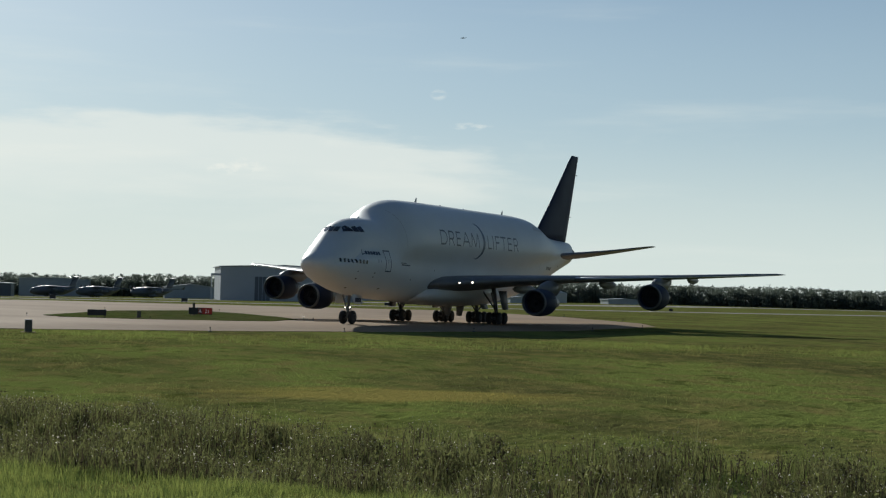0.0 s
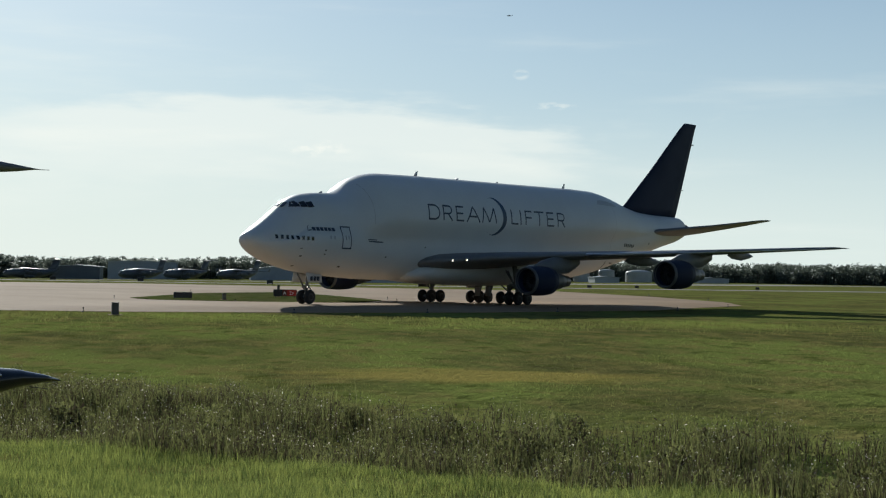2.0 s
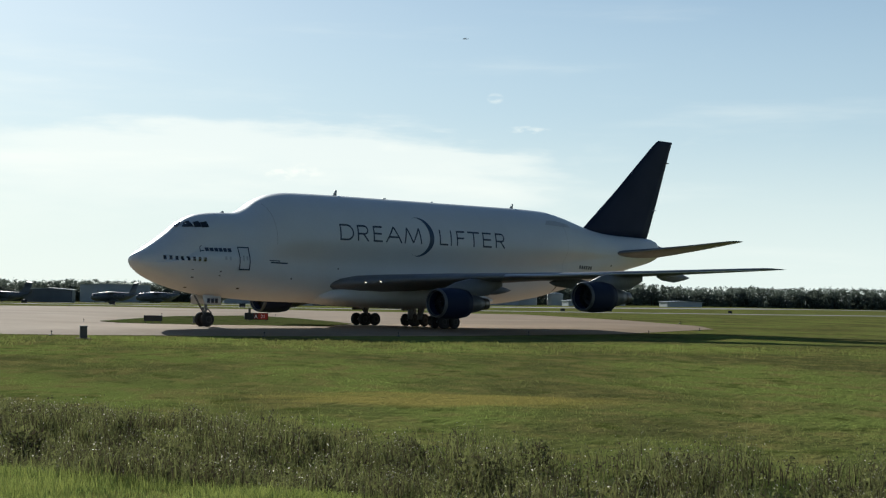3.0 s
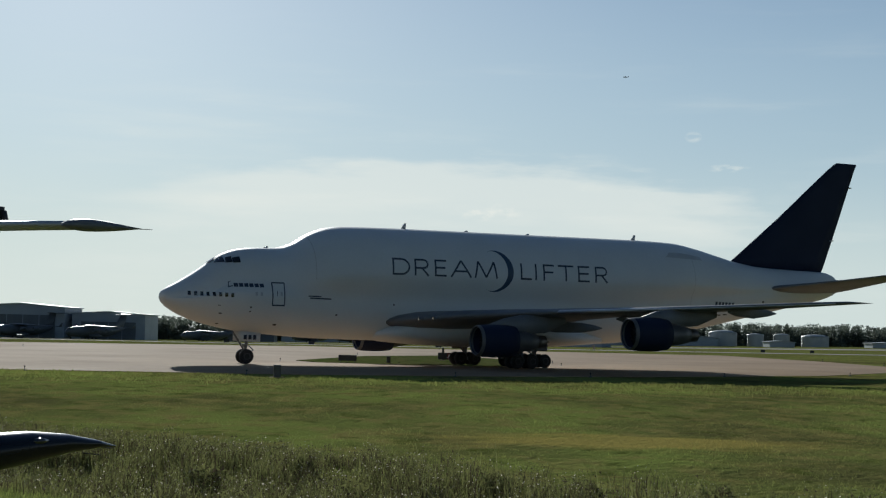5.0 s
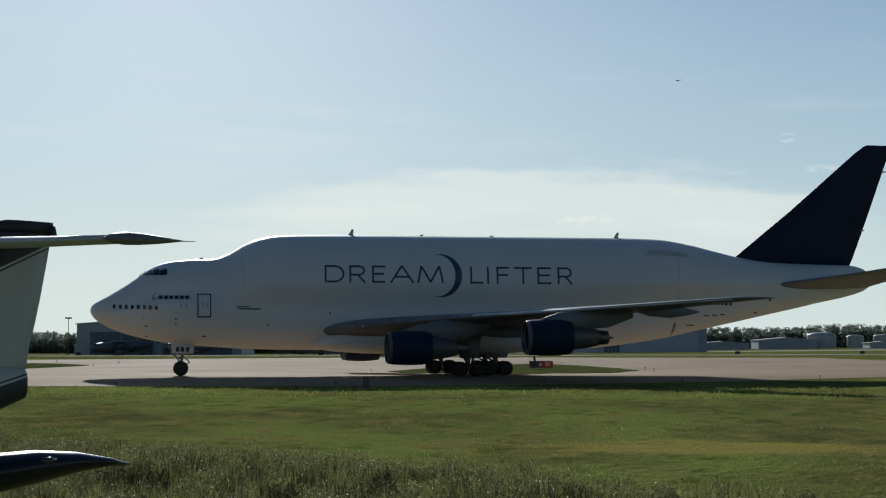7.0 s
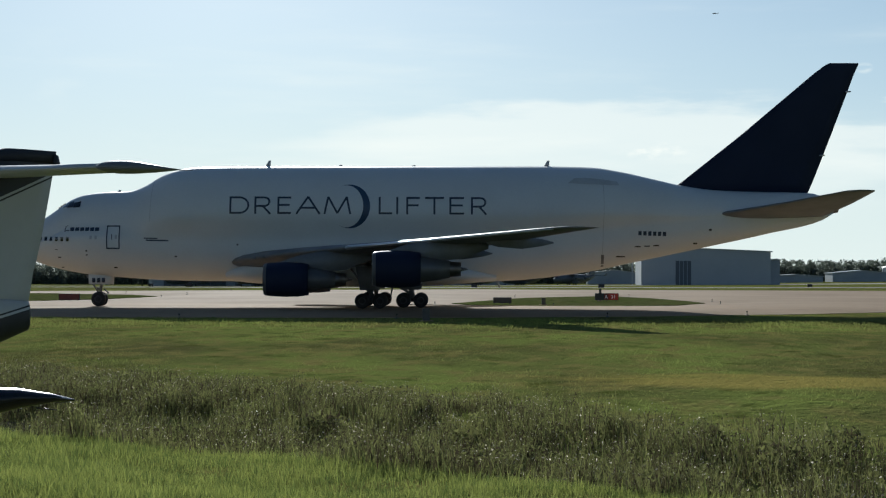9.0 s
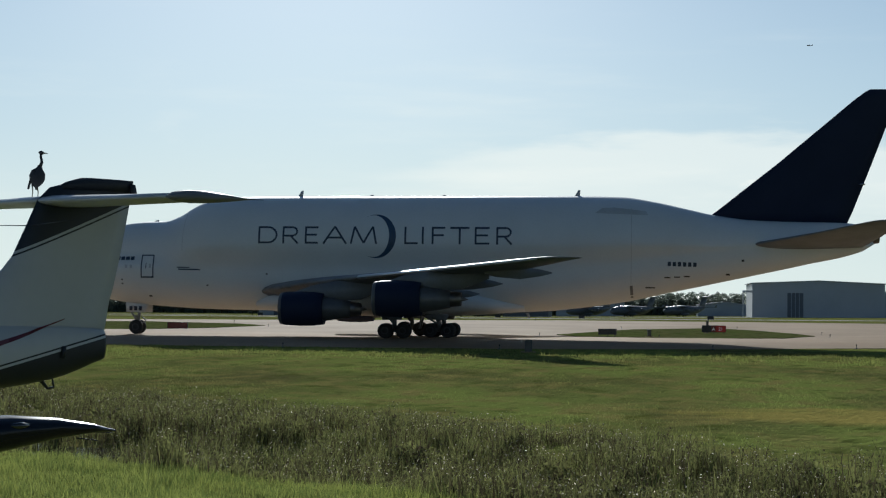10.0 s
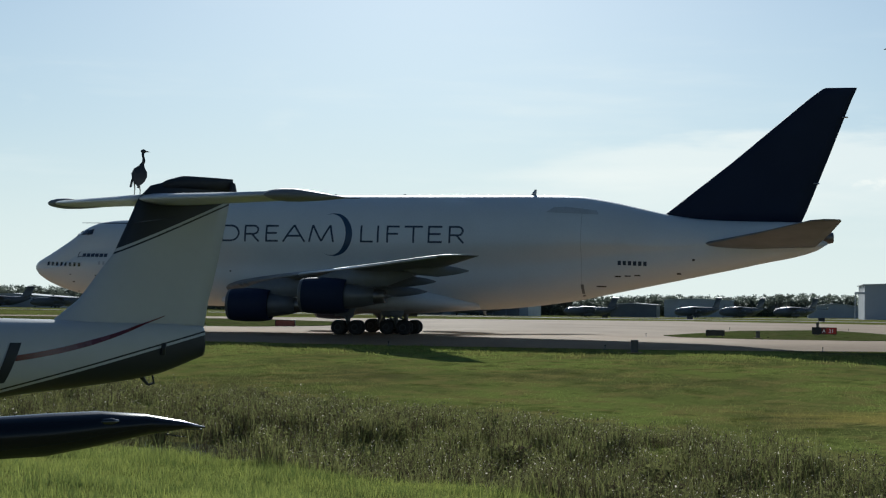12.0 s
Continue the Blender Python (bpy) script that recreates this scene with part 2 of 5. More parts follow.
def grass_material(name, a, b_, c, patch=True, trans=0.0):
    """Turf: patches of green, straw and brown at field scale and mottling at tuft scale."""
    m = bpy.data.materials.new(name)
    m.use_nodes = True
    n, l = m.node_tree.nodes, m.node_tree.links
    p = n["Principled BSDF"]
    p.inputs["Roughness"].default_value = 0.85
    p.inputs["Specular IOR Level"].default_value = 0.0
    tc = n.new("ShaderNodeTexCoord")

    def nz(scale, detail, stretch=(1, 1, 1)):
        mp = n.new("ShaderNodeMapping")
        mp.inputs["Scale"].default_value = stretch
        l.new(tc.outputs["Object"], mp.inputs[0])
        t = n.new("ShaderNodeTexNoise")
        t.inputs["Scale"].default_value, t.inputs["Detail"].default_value = scale, detail
        l.new(mp.outputs[0], t.inputs["Vector"])
        return t.outputs["Fac"]

    def ramp(v, lo, hi):
        r = n.new("ShaderNodeMapRange")
        r.interpolation_type = "SMOOTHSTEP"
        r.inputs["From Min"].default_value, r.inputs["From Max"].default_value = lo, hi
        l.new(v, r.inputs["Value"])
        return r.outputs[0]

    def mix(f, x, y):
        k = n.new("ShaderNodeMixRGB")
        l.new(f, k.inputs["Fac"])
        for s, v in (("Color1", x), ("Color2", y)):
            if isinstance(v, tuple):
                k.inputs[s].default_value = (*v, 1)
            else:
                l.new(v, k.inputs[s])
        return k.outputs[0]

    col = mix(ramp(nz(0.09, 5, (1, 0.55, 1)), 0.38, 0.64), a, b_)
    col = mix(ramp(nz(0.6, 6, (1, 0.6, 1)), 0.42, 0.72), col, c)
    dark = tuple(v * 0.45 for v in a)
    col = mix(ramp(nz(1.1, 6, (0.8, 0.45, 1)), 0.50, 0.76), col, dark)
    if patch:  # a dry yellow stretch of turf
        sp = n.new("ShaderNodeMapping")
        sp.inputs["Location"].default_value = (-9.4, -58.5, 0)
        l.new(tc.outputs["Object"], sp.inputs[0])
        sc = n.new("ShaderNodeVectorMath")
        sc.operation = "MULTIPLY"
        sc.inputs[1].default_value = (0.085, 0.15, 0)
        l.new(sp.outputs[0], sc.inputs[0])
        ln = n.new("ShaderNodeVectorMath")
        ln.operation = "LENGTH"
        l.new(sc.outputs[0], ln.inputs[0])
        ad = n.new("ShaderNodeMath")
        ad.operation = "ADD"
        l.new(ln.outputs["Value"], ad.inputs[0])
        l.new(nz(0.9, 6, (0.5, 1, 1)), ad.inputs[1])
        col = mix(ramp(ad.outputs[0], 1.25, 0.70), col, (0.33, 0.275, 0.075))
    l.new(col, p.inputs["Base Color"])
    bp = n.new("ShaderNodeBump")
    bp.inputs["Strength"].default_value, bp.inputs["Distance"].default_value = 0.9, 0.25
    l.new(nz(3.0, 6, (1, 0.8, 1)), bp.inputs["Height"])
    if trans:  # thin blades let light through
        tr = n.new("ShaderNodeBsdfTranslucent")
        l.new(col, tr.inputs["Color"])
        ms = n.new("ShaderNodeMixShader")
        ms.inputs[0].default_value = trans
        l.new(p.outputs[0], ms.inputs[1])
        l.new(tr.outputs[0], ms.inputs[2])
        l.new(ms.outputs[0], n["Material Output"].inputs["Surface"])
    else:
        l.new(bp.outputs[0], p.inputs["Normal"])
    return m


TURF = grass_material("mown_airfield_turf", (0.205, 0.24, 0.058), (0.125, 0.122, 0.043), (0.235, 0.205, 0.068))
TURF2 = grass_material("island_turf", (0.10, 0.125, 0.035), (0.11, 0.12, 0.045), (0.14, 0.13, 0.05), False)
BLADE = material("fresh_grass_blades", (0.32, 0.35, 0.085), 0.5, second=(0.10, 0.135, 0.035), size=0.8, fine=3, island=0.5, translucent=0.6)
WEED = material("rank_weed_stems", (0.225, 0.235, 0.082), 0.7, spec=0.08, second=(0.060, 0.050, 0.030), size=1.3, fine=2, island=0.6, translucent=0.5)
TUFT = grass_material("field_grass_blades", (0.265, 0.31, 0.078), (0.18, 0.19, 0.058), (0.27, 0.26, 0.08), True, 0.5)
# near-white base colour puts the sparkle of sunlit weeds into the seed heads
SEED_GLINT = material("glinting_seed_flecks", (0.90, 0.82, 0.64), 0.35, spec=0.5, var=0.4, size=1.5, fine=4, island=0.5, translucent=0.5)


# ---- mesh helpers ----
def part(name, bm, mat, parent=None, label="", smooth=True):
    """Links a bmesh as one mesh object under a thing or a part."""
    me = bpy.data.meshes.new(name)
    bm.normal_update()
    bm.to_mesh(me)
    bm.free()
    me.materials.append(mat)
    for f in me.polygons:
        f.use_smooth = smooth
    ob = new(name, me)
    if parent:
        ob.parent = parent
    if label:
        tagged(ob, label)
    return ob


def raw(name, verts, faces, mat, parent=None, label="", smooth=False):
    me = bpy.data.meshes.new(name)
    me.from_pydata([tuple(map(float, v)) for v in verts], [], [tuple(map(int, f)) for f in faces])
    me.materials.append(mat)
    if smooth:
        for f in me.polygons:
            f.use_smooth = True
    ob = new(name, me)
    if parent:
        ob.parent = parent
    if label:
        tagged(ob, label)
    return ob


def thing(name, label, category, group="", m=None):
    ob = new(name)
    ob.empty_display_size = 0.5
    tagged(ob, label, category, group)
    if m is not None:
        ob.matrix_world = m
    return ob


def loft(sections, cap=True, bm=None):
    """Closed rings of equal count, joined in order."""
    bm = bm or bmesh.new()
    rings = [[bm.verts.new(p) for p in s] for s in sections]
    k = len(rings[0])
    for a, b in zip(rings, rings[1:]):
        for i in range(k):
            bm.faces.new((a[i], a[(i + 1) % k], b[(i + 1) % k], b[i]))
    if cap:
        bm.faces.new(rings[0][::-1])
        bm.faces.new(rings[-1])
    bmesh.ops.recalc_face_normals(bm, faces=bm.faces)
    return bm


def add_box(bm, x0, x1, y0, y1, z0, z1, bevel=0.0, m=None):
    vs = [bm.verts.new((x, y, z)) for x in (x0, x1) for y in (y0, y1) for z in (z0, z1)]
    fs = [bm.faces.new([vs[i] for i in q]) for q in
          ((0, 1, 3, 2), (4, 6, 7, 5), (0, 4, 5, 1), (2, 3, 7, 6), (0, 2, 6, 4), (1, 5, 7, 3))]
    if bevel:
        es = {e for f in fs for e in f.edges}
        r = bmesh.ops.bevel(bm, geom=list(es), offset=bevel, segments=2, affect="EDGES")
        vs = list({v for f in r["faces"] for v in f.verts} | {v for v in vs if v.is_valid})
    if m is not None:
        bmesh.ops.transform(bm, matrix=m, verts=vs)
    return bm


def box(x0, x1, y0, y1, z0, z1, bevel=0.0):
    return add_box(bmesh.new(), x0, x1, y0, y1, z0, z1, bevel)


def add_tube(bm, a, b, r0, r1=None, seg=10):
    a, b = Vector(a), Vector(b)
    r1 = r0 if r1 is None else r1
    q = (b - a).to_track_quat("Z", "Y").to_matrix()
    rings = []
    for c, r in ((a, r0), (b, r1)):
        rings.append([c + q @ Vector((r * math.cos(i * math.tau / seg), r * math.sin(i * math.tau / seg), 0)) for i in range(seg)])
    return loft(rings, True, bm)


def tube(a, b, r0, r1=None, seg=10):
    return add_tube(bmesh.new(), a, b, r0, r1, seg)


def lathe(profile, axis="x", seg=28, at=(0, 0, 0), cap=True):
    """Rings about an axis: profile of (along, radius)."""
    out = []
    for u, r in profile:
        ring = []
        for i in range(seg):
            c, s = r * math.cos(i * math.tau / seg), r * math.sin(i * math.tau / seg)
            ring.append({"x": (at[0] + u, at[1] + c, at[2] + s), "y": (at[0] + c, at[1] + u, at[2] + s),
                         "z": (at[0] + c, at[1] + s, at[2] + u)}[axis])
        out.append(ring)
    return loft(out, cap)


FOIL = [(0, 0), (0.012, 0.26), (0.05, 0.55), (0.15, 0.86), (0.3, 1.0), (0.5, 0.88), (0.7, 0.58), (0.87, 0.26), (1, 0.02)]
AIR = FOIL + [(u, -v * 0.75) for u, v in FOIL[-1:0:-1]]


def airfoil(le, chord, thick, across="y", aft=-1):
    """A ring: leading edge at le, chord towards aft on x, thickness on z (or on y for a fin)."""
    x, y, z = le
    pts = []
    for u, v in AIR:
        v = v * thick / 2
        if across == "y":
            pts.append((x + aft * u * chord, y, z + v))
        else:
            pts.append((x + aft * u * chord, y + (v if v >= 0 else v / 0.75), z))
    return pts


def pchip(xs, ys):
    """Shape-keeping smooth curve through points."""
    xs, ys = np.array(xs, float), np.array(ys, float)
    h, d = np.diff(xs), np.diff(ys) / np.diff(xs)
    m = np.zeros(len(xs))
    m[0], m[-1] = d[0], d[-1]
    for i in range(1, len(xs) - 1):
        if d[i - 1] * d[i] > 0:
            w1, w2 = 2 * h[i] + h[i - 1], h[i] + 2 * h[i - 1]
            m[i] = (w1 + w2) / (w1 / d[i - 1] + w2 / d[i])

    def at(x):
        i = int(np.clip(np.searchsorted(xs, x) - 1, 0, len(h) - 1))
        t = (np.clip(x, xs[0], xs[-1]) - xs[i]) / h[i]
        return float((2 * t**3 - 3 * t**2 + 1) * ys[i] + (t**3 - 2 * t**2 + t) * h[i] * m[i]
                     + (-2 * t**3 + 3 * t**2) * ys[i + 1] + (t**3 - t**2) * h[i] * m[i + 1])
    return at


def poly_sheet(points, z, thick):
    bm = bmesh.new()
    top = [bm.verts.new((x, y, z)) for x, y in points]
    low = [bm.verts.new((x, y, z - thick)) for x, y in points]
    f = bm.faces.new(top)
    k = len(points)
    for i in range(k):
        bm.faces.new((top[i], low[i], low[(i + 1) % k], top[(i + 1) % k]))
    bmesh.ops.triangulate(bm, faces=[f])
    bmesh.ops.recalc_face_normals(bm, faces=bm.faces)
    return bm


def cut(bm, co, no, keep_above=True):
    bmesh.ops.bisect_plane(bm, geom=bm.verts[:] + bm.edges[:] + bm.faces[:], plane_co=co, plane_no=no, clear_inner=keep_above, clear_outer=not keep_above)
    return bm


def between(make, p0, p1, shifts):
    """Slabs of one body cut by parallel planes in x and z through the line p0 to p1."""
    d = Vector((p1[0] - p0[0], 0, p1[1] - p0[1])).normalized()
    n = Vector((-d.z, 0, d.x))
    if n.z < 0:
        n = -n
    out = []
    for lo, hi in shifts:
        bm = make()
        if lo is not None:
            cut(bm, Vector((p0[0], 0, p0[1])) + n * lo, n, True)
        if hi is not None:
            cut(bm, Vector((p0[0], 0, p0[1])) + n * hi, n, False)
        out.append(bm)
    return out


# ---- ground ----
def smooth_step(a, b, v):
    t = np.clip((v - a) / (b - a), 0, 1)
    return t * t * (3 - 2 * t)


def ditch(x, y):
    """Metres across the ditch from the edge of the near bank."""
    return (y + 0.61 * x - 27.1) / 1.17


def level(x, y):
    """Height of the land: near bank, ditch, low field, level taxiway, gentle fall to the far side."""
    x, y = np.asarray(x, float), np.asarray(y, float)
    d = ditch(x, y)
    z = 0.5 - 0.42 * smooth_step(-9, 0, d)
    z = z - 1.0 * smooth_step(0.0, 4.0, d) + 0.42 * smooth_step(5, 14, d)
    z = z + 0.5 * smooth_step(55, 104, y)
    z = np.where(y > 104, np.maximum(z, 0.0) * 0 + 0.0, z)
    z = z + 0.05 * np.sin(x * 0.9 + y * 0.37) * np.sin(y * 0.71 - x * 0.2) * (y < 100) * smooth_step(100, 85, y)
    return z - 0.0055 * np.clip(1.25 - 0.0021 * x, 0.3, 1.6) * np.clip(y - 300, 0, 1100)


def axis_steps(spans):
    out = []
    for a, b, s in spans:
        out += list(np.arange(a, b, s))
    return np.array(out + [spans[-1][1]])


gx = axis_steps([(-4600, -600, 400), (-600, -120, 40), (-120, -40, 8), (-40, 40, 1.0), (40, 120, 8), (120, 600, 40), (600, 4600, 400)])
gy = axis_steps([(-4600, -300, 430), (-300, -20, 40), (-20, 10, 5), (10, 110, 1.0), (110, 320, 10), (320, 1500, 60), (1500, 4700, 320)])
GX, GY = np.meshgrid(gx, gy)
GZ = level(GX, GY)
gverts = np.stack([GX, GY, GZ], -1).reshape(-1, 3)
nx, ny = len(gx), len(gy)
gfaces = [(j * nx + i, j * nx + i + 1, (j + 1) * nx + i + 1, (j + 1) * nx + i) for j in range(ny - 1) for i in range(nx - 1)]
ground = tagged(raw("ground", gverts, gfaces, TURF, smooth=True), "wide airfield of green and straw coloured turf with a ditch", "ground", kind="structure")

NEAR_EDGE = [(-300, 116), (-60, 114), (-25, 114), (-6, 117), (8, 123), (22, 132), (42, 151), (62, 184)]
# islands of turf inside the pavement
ISLANDS = [[(-8.4, 166), (-5, 186), (-1.5, 204), (9, 222), (14, 205), (17, 186), (18, 174), (14, 162), (8, 157), (-1, 156), (-6, 159)],
           [(-48.5, 204), (-55, 216), (-72, 228), (-120, 205), (-150, 186), (-150, 150), (-90, 158), (-66, 161), (-54, 168), (-49.5, 186)]]


def off_island(x, y):
    """Metres from a spot to the nearest island, nought inside one."""
    best = 1e9
    for pts in ISLANDS:
        inside = False
        for (x0, y0), (x1, y1) in zip(pts, pts[1:] + pts[:1]):
            if (y0 > y) != (y1 > y) and x < x0 + (y - y0) * (x1 - x0) / (y1 - y0):
                inside = not inside
            t = max(0.0, min(1.0, ((x - x0) * (x1 - x0) + (y - y0) * (y1 - y0)) / ((x1 - x0) ** 2 + (y1 - y0) ** 2)))
            best = min(best, math.hypot(x - x0 - t * (x1 - x0), y - y0 - t * (y1 - y0)))
        if inside:
            return 0.0
    return best


RISE = 0.24  # the pavement is crowned for drainage


def crown(x, y):
    inset = y - float(np.interp(x, [q[0] for q in NEAR_EDGE], [q[1] for q in NEAR_EDGE]))
    return RISE * float(smooth_step(0, 7, inset)) * float(smooth_step(0.5, 9, off_island(x, y)))


def crowned_pavement(points):
    bm = poly_sheet(points, 0.03, 0.3)
    for lo, hi, step, axis in ((-140, 64, 5.0, (1, 0, 0)), (114, 240, 3.0, (0, 1, 0))):
        for v in np.arange(lo, hi, step):
            bmesh.ops.bisect_plane(bm, geom=bm.verts[:] + bm.edges[:] + bm.faces[:], plane_co=tuple(v * k for k in axis), plane_no=axis)
    for v in bm.verts:
        if v.co.z > 0:
            v.co.z += crown(v.co.x, v.co.y)
    return bm


taxiway = tagged(part("taxiway", crowned_pavement(NEAR_EDGE + [(64, 230), (60, 285), (-14, 284), (-62, 246), (-150, 190), (-300, 150)]), CONC, smooth=False),
                 "pale worn concrete taxiway and turning area", "taxiway", kind="structure")
for pts in ISLANDS:
    tagged(part("island", poly_sheet(pts, 0.10, 0.3), TURF2, smooth=False), "low island of short turf inside the taxiway", "grass island", kind="structure")


def far_band(name, off0, off1, mat, label):
    vs, fs = [], []
    for i, x in enumerate(range(-300, 901, 50)):
        for off in (off0, off1):
            y = 372 + 0.55 * x + off
            vs.append((x, y, float(level(x, y)) + 0.05))
        if i:
            k = 2 * i
            fs.append((k - 2, k - 1, k + 1, k))
    return tagged(raw(name, vs, fs, mat), label, "runway", kind="structure")


far_band("runway", 60, 110, RUNW, "distant pale concrete runway seen edge on")
far_band("runway", 500, 640, RUNW, "far pale concrete parking apron")


# ---- the outsize cargo jet; x forward from the nose tip, y to port, z up from the tarmac ----
TOP = pchip([0, 0.1, 0.35, 0.85, 1.5, 3.1, 4.47, 5.3, 6.33, 8.2, 10.1, 11.44, 12.97, 14.4, 15.9, 21.8, 34, 46, 49.6, 52.3, 55, 57.5, 60, 64, 68.4, 70.1, 70.6],
            [5.72, 6.02, 6.28, 6.58, 6.95, 7.96, 8.93, 9.46, 9.81, 10.04, 10.12, 10.58, 11.5, 12.0, 12.2, 12.3, 12.34, 12.38, 12.3, 11.9, 11.3, 10.75, 10.42, 10.25, 10.15, 9.6, 8.9])
BOT = pchip([0, 0.1, 0.3, 0.62, 1.8, 3.6, 6.4, 9.3, 14, 20, 36.5, 42.3, 49.3, 53.4, 59.7, 64.7, 70, 70.6],
            [5.66, 5.36, 5.08, 4.8, 4.15, 3.55, 3.0, 2.73, 2.47, 2.4, 2.35, 2.5, 3.3, 4.15, 5.5, 6.6, 8.0, 8.5])
W_LOW = pchip([0, 0.1, 0.35, 0.8, 1.8, 3.6, 6, 9, 14, 46, 52, 58, 64, 69, 70.6], [0.03, 0.6, 1.0, 1.4, 1.95, 2.5, 2.95, 3.2, 3.25, 3.25, 3.0, 2.4, 1.6, 0.9, 0.35])
W_UP = pchip([0, 0.1, 0.35, 0.8, 1.8, 3.6, 6, 9, 11, 13, 15.5, 47, 51, 55, 60, 66, 70.6], [0.03, 0.6, 1.0, 1.38, 1.88, 2.3, 2.4, 2.75, 3.15, 3.8, 4.12, 4.12, 3.8, 3.1, 2.2, 1.2, 0.35])


def arcs(s):
    zb, zt, wl, wu = BOT(s), TOP(s), W_LOW(s), W_UP(s)
    hl, hu = min(wl, 0.48 * (zt - zb)), min(wu, 0.48 * (zt - zb))
    return zb, zt, wl, wu, zb + hl, zt - hu, hl, hu


def hull_half(s, z):
    """Half width of the fuselage at s metres behind the nose and height z."""
    zb, zt, wl, wu, zl, zu, hl, hu = arcs(s)
    if z < zl:
        return wl * math.sqrt(max(0, 1 - ((zl - z) / hl) ** 2))
    if z > zu:
        return wu * math.sqrt(max(0, 1 - ((z - zu) / hu) ** 2))
    return wl + (wu - wl) * smooth_step(0, 1, (z - zl) / max(zu - zl, 1e-6))


def hull_ring(s):
    zb, zt, wl, wu, zl, zu, hl, hu = arcs(s)
    half = []
    for i in range(10):
        a = radians(90 * i / 9)
        half.append((wl * math.sin(a), zl - hl * math.cos(a)))
    for i in range(1, 6):
        z = zl + (zu - zl) * i / 6
        half.append((hull_half(s, z), z))
    for i in range(10):
        a = radians(90 * i / 9)
        half.append((wu * math.cos(a), zu + hu * math.sin(a)))
    ring = [(-s, y, z) for y, z in half]
    return ring + [(-s, -y, z) for y, z in half[-2:0:-1]]


def hull_front(y, z):
    """How far behind the nose tip the hull first reaches half width y at height z."""
    lo, hi = 2.0, 8.0
    for _ in range(30):
        mid = (lo + hi) / 2
        if TOP(mid) > z and hull_half(mid, z) >= abs(y):
            hi = mid
        else:
            lo = mid
    return hi


def hull_patch(points, out=0.012, step=0.35):
    """A small sheet laid on the port side of the hull: convex outline in (s, z), cut so that it follows the curve."""
    bm = bmesh.new()
    bm.faces.new([bm.verts.new((-s, 0, z)) for s, z in points])
    zs = [z for _, z in points]
    ss = [s for s, _ in points]
    for lo, hi, axis in ((min(zs), max(zs), (0, 0, 1)), (-max(ss), -min(ss), (1, 0, 0))):
        for v in np.arange(lo + step, hi - 0.02, step):
            bmesh.ops.bisect_plane(bm, geom=bm.verts[:] + bm.edges[:] + bm.faces[:], plane_co=tuple(v * a for a in axis), plane_no=axis)
    for v in bm.verts:
        v.co.y = hull_half(-v.co.x, v.co.z) + out
    bmesh.ops.triangulate(bm, faces=bm.faces[:])
    for f in bm.faces:
        f.normal_update()
        if f.normal.y < 0:
            f.normal_flip()
    return bm


def join(bms):
    out = bmesh.new()
    for b in bms:
        me = bpy.data.meshes.new("tmp")
        b.to_mesh(me)
        b.free()
        out.from_mesh(me)
        bpy.data.meshes.remove(me)
    return out


def bar(s0, z0, s1, z1, w, out=0.012):
    """A painted stroke on the hull from one point to another."""
    d = Vector((s1 - s0, z1 - z0))
    n = Vector((-d.y, d.x)).normalized() * (w / 2)
    return hull_patch([(s0 - n.x, z0 - n.y), (s1 - n.x, z1 - n.y), (s1 + n.x, z1 + n.y), (s0 + n.x, z0 + n.y)], out)


def wing_side(sign, jet):
    st = []
    for y, sle, ste, z, th in ((2.2, 18.6, 35.2, 4.0, 2.0), (4.0, 20.2, 35.5, 4.25, 1.75), (8, 23.7, 36.3, 4.65, 1.3), (12.5, 27.6, 37.6, 4.97, 0.95),
                               (18, 32.4, 40.6, 5.30, 0.72), (24, 37.6, 43.3, 5.68, 0.52), (29.5, 42.4, 46.0, 6.06, 0.36), (31.6, 44.3, 47.0, 6.20, 0.26), (32.2, 45.3, 47.2, 6.23, 0.10)):
        st.append(airfoil((-sle, sign * y, z), ste - sle, th))
    w = part("wing", loft(st), WING, jet, "grey swept wing with bare metal leading edge")
    le = []
    for y, sle, z, c, th in ((14.5, 29.35, 5.09, 0.29, 0.31), (18, 32.4, 5.30, 0.27, 0.26), (24, 37.6, 5.65, 0.22, 0.19), (31.4, 44.05, 6.12, 0.16, 0.10)):
        le.append([(-sle + 0.025, sign * y, z), (-sle - c * 0.25, sign * y, z + th * 0.44), (-sle - c, sign * y, z + th * 0.66),
                   (-sle - c, sign * y, z - th * 0.5), (-sle - c * 0.25, sign * y, z - th * 0.36)])
    part("leading_edge", loft(le), ALU, w, "polished metal leading edge")
    # flap track fairings
    for y, s0, s1, z in ((7.2, 31, 38.2, 4.05), (15.4, 34.5, 40.7, 4.8), (23.3, 40.0, 44.8, 5.5)):
        prof = [(-s0, 0.05), (-s0 - 0.8, 0.28), (-s0 - 2.6, 0.42), (-s1 + 2.2, 0.40), (-s1 + 0.8, 0.22), (-s1, 0.04)]
        rings = []
        for x, r in prof:
            rings.append([(x, sign * (y + 0.55 * r * math.cos(a * math.tau / 14)), z - 0.12 + r * 1.15 * math.sin(a * math.tau / 14)) for a in range(14)])
        part("flap_fairing", loft(rings), WING, w)
    return w


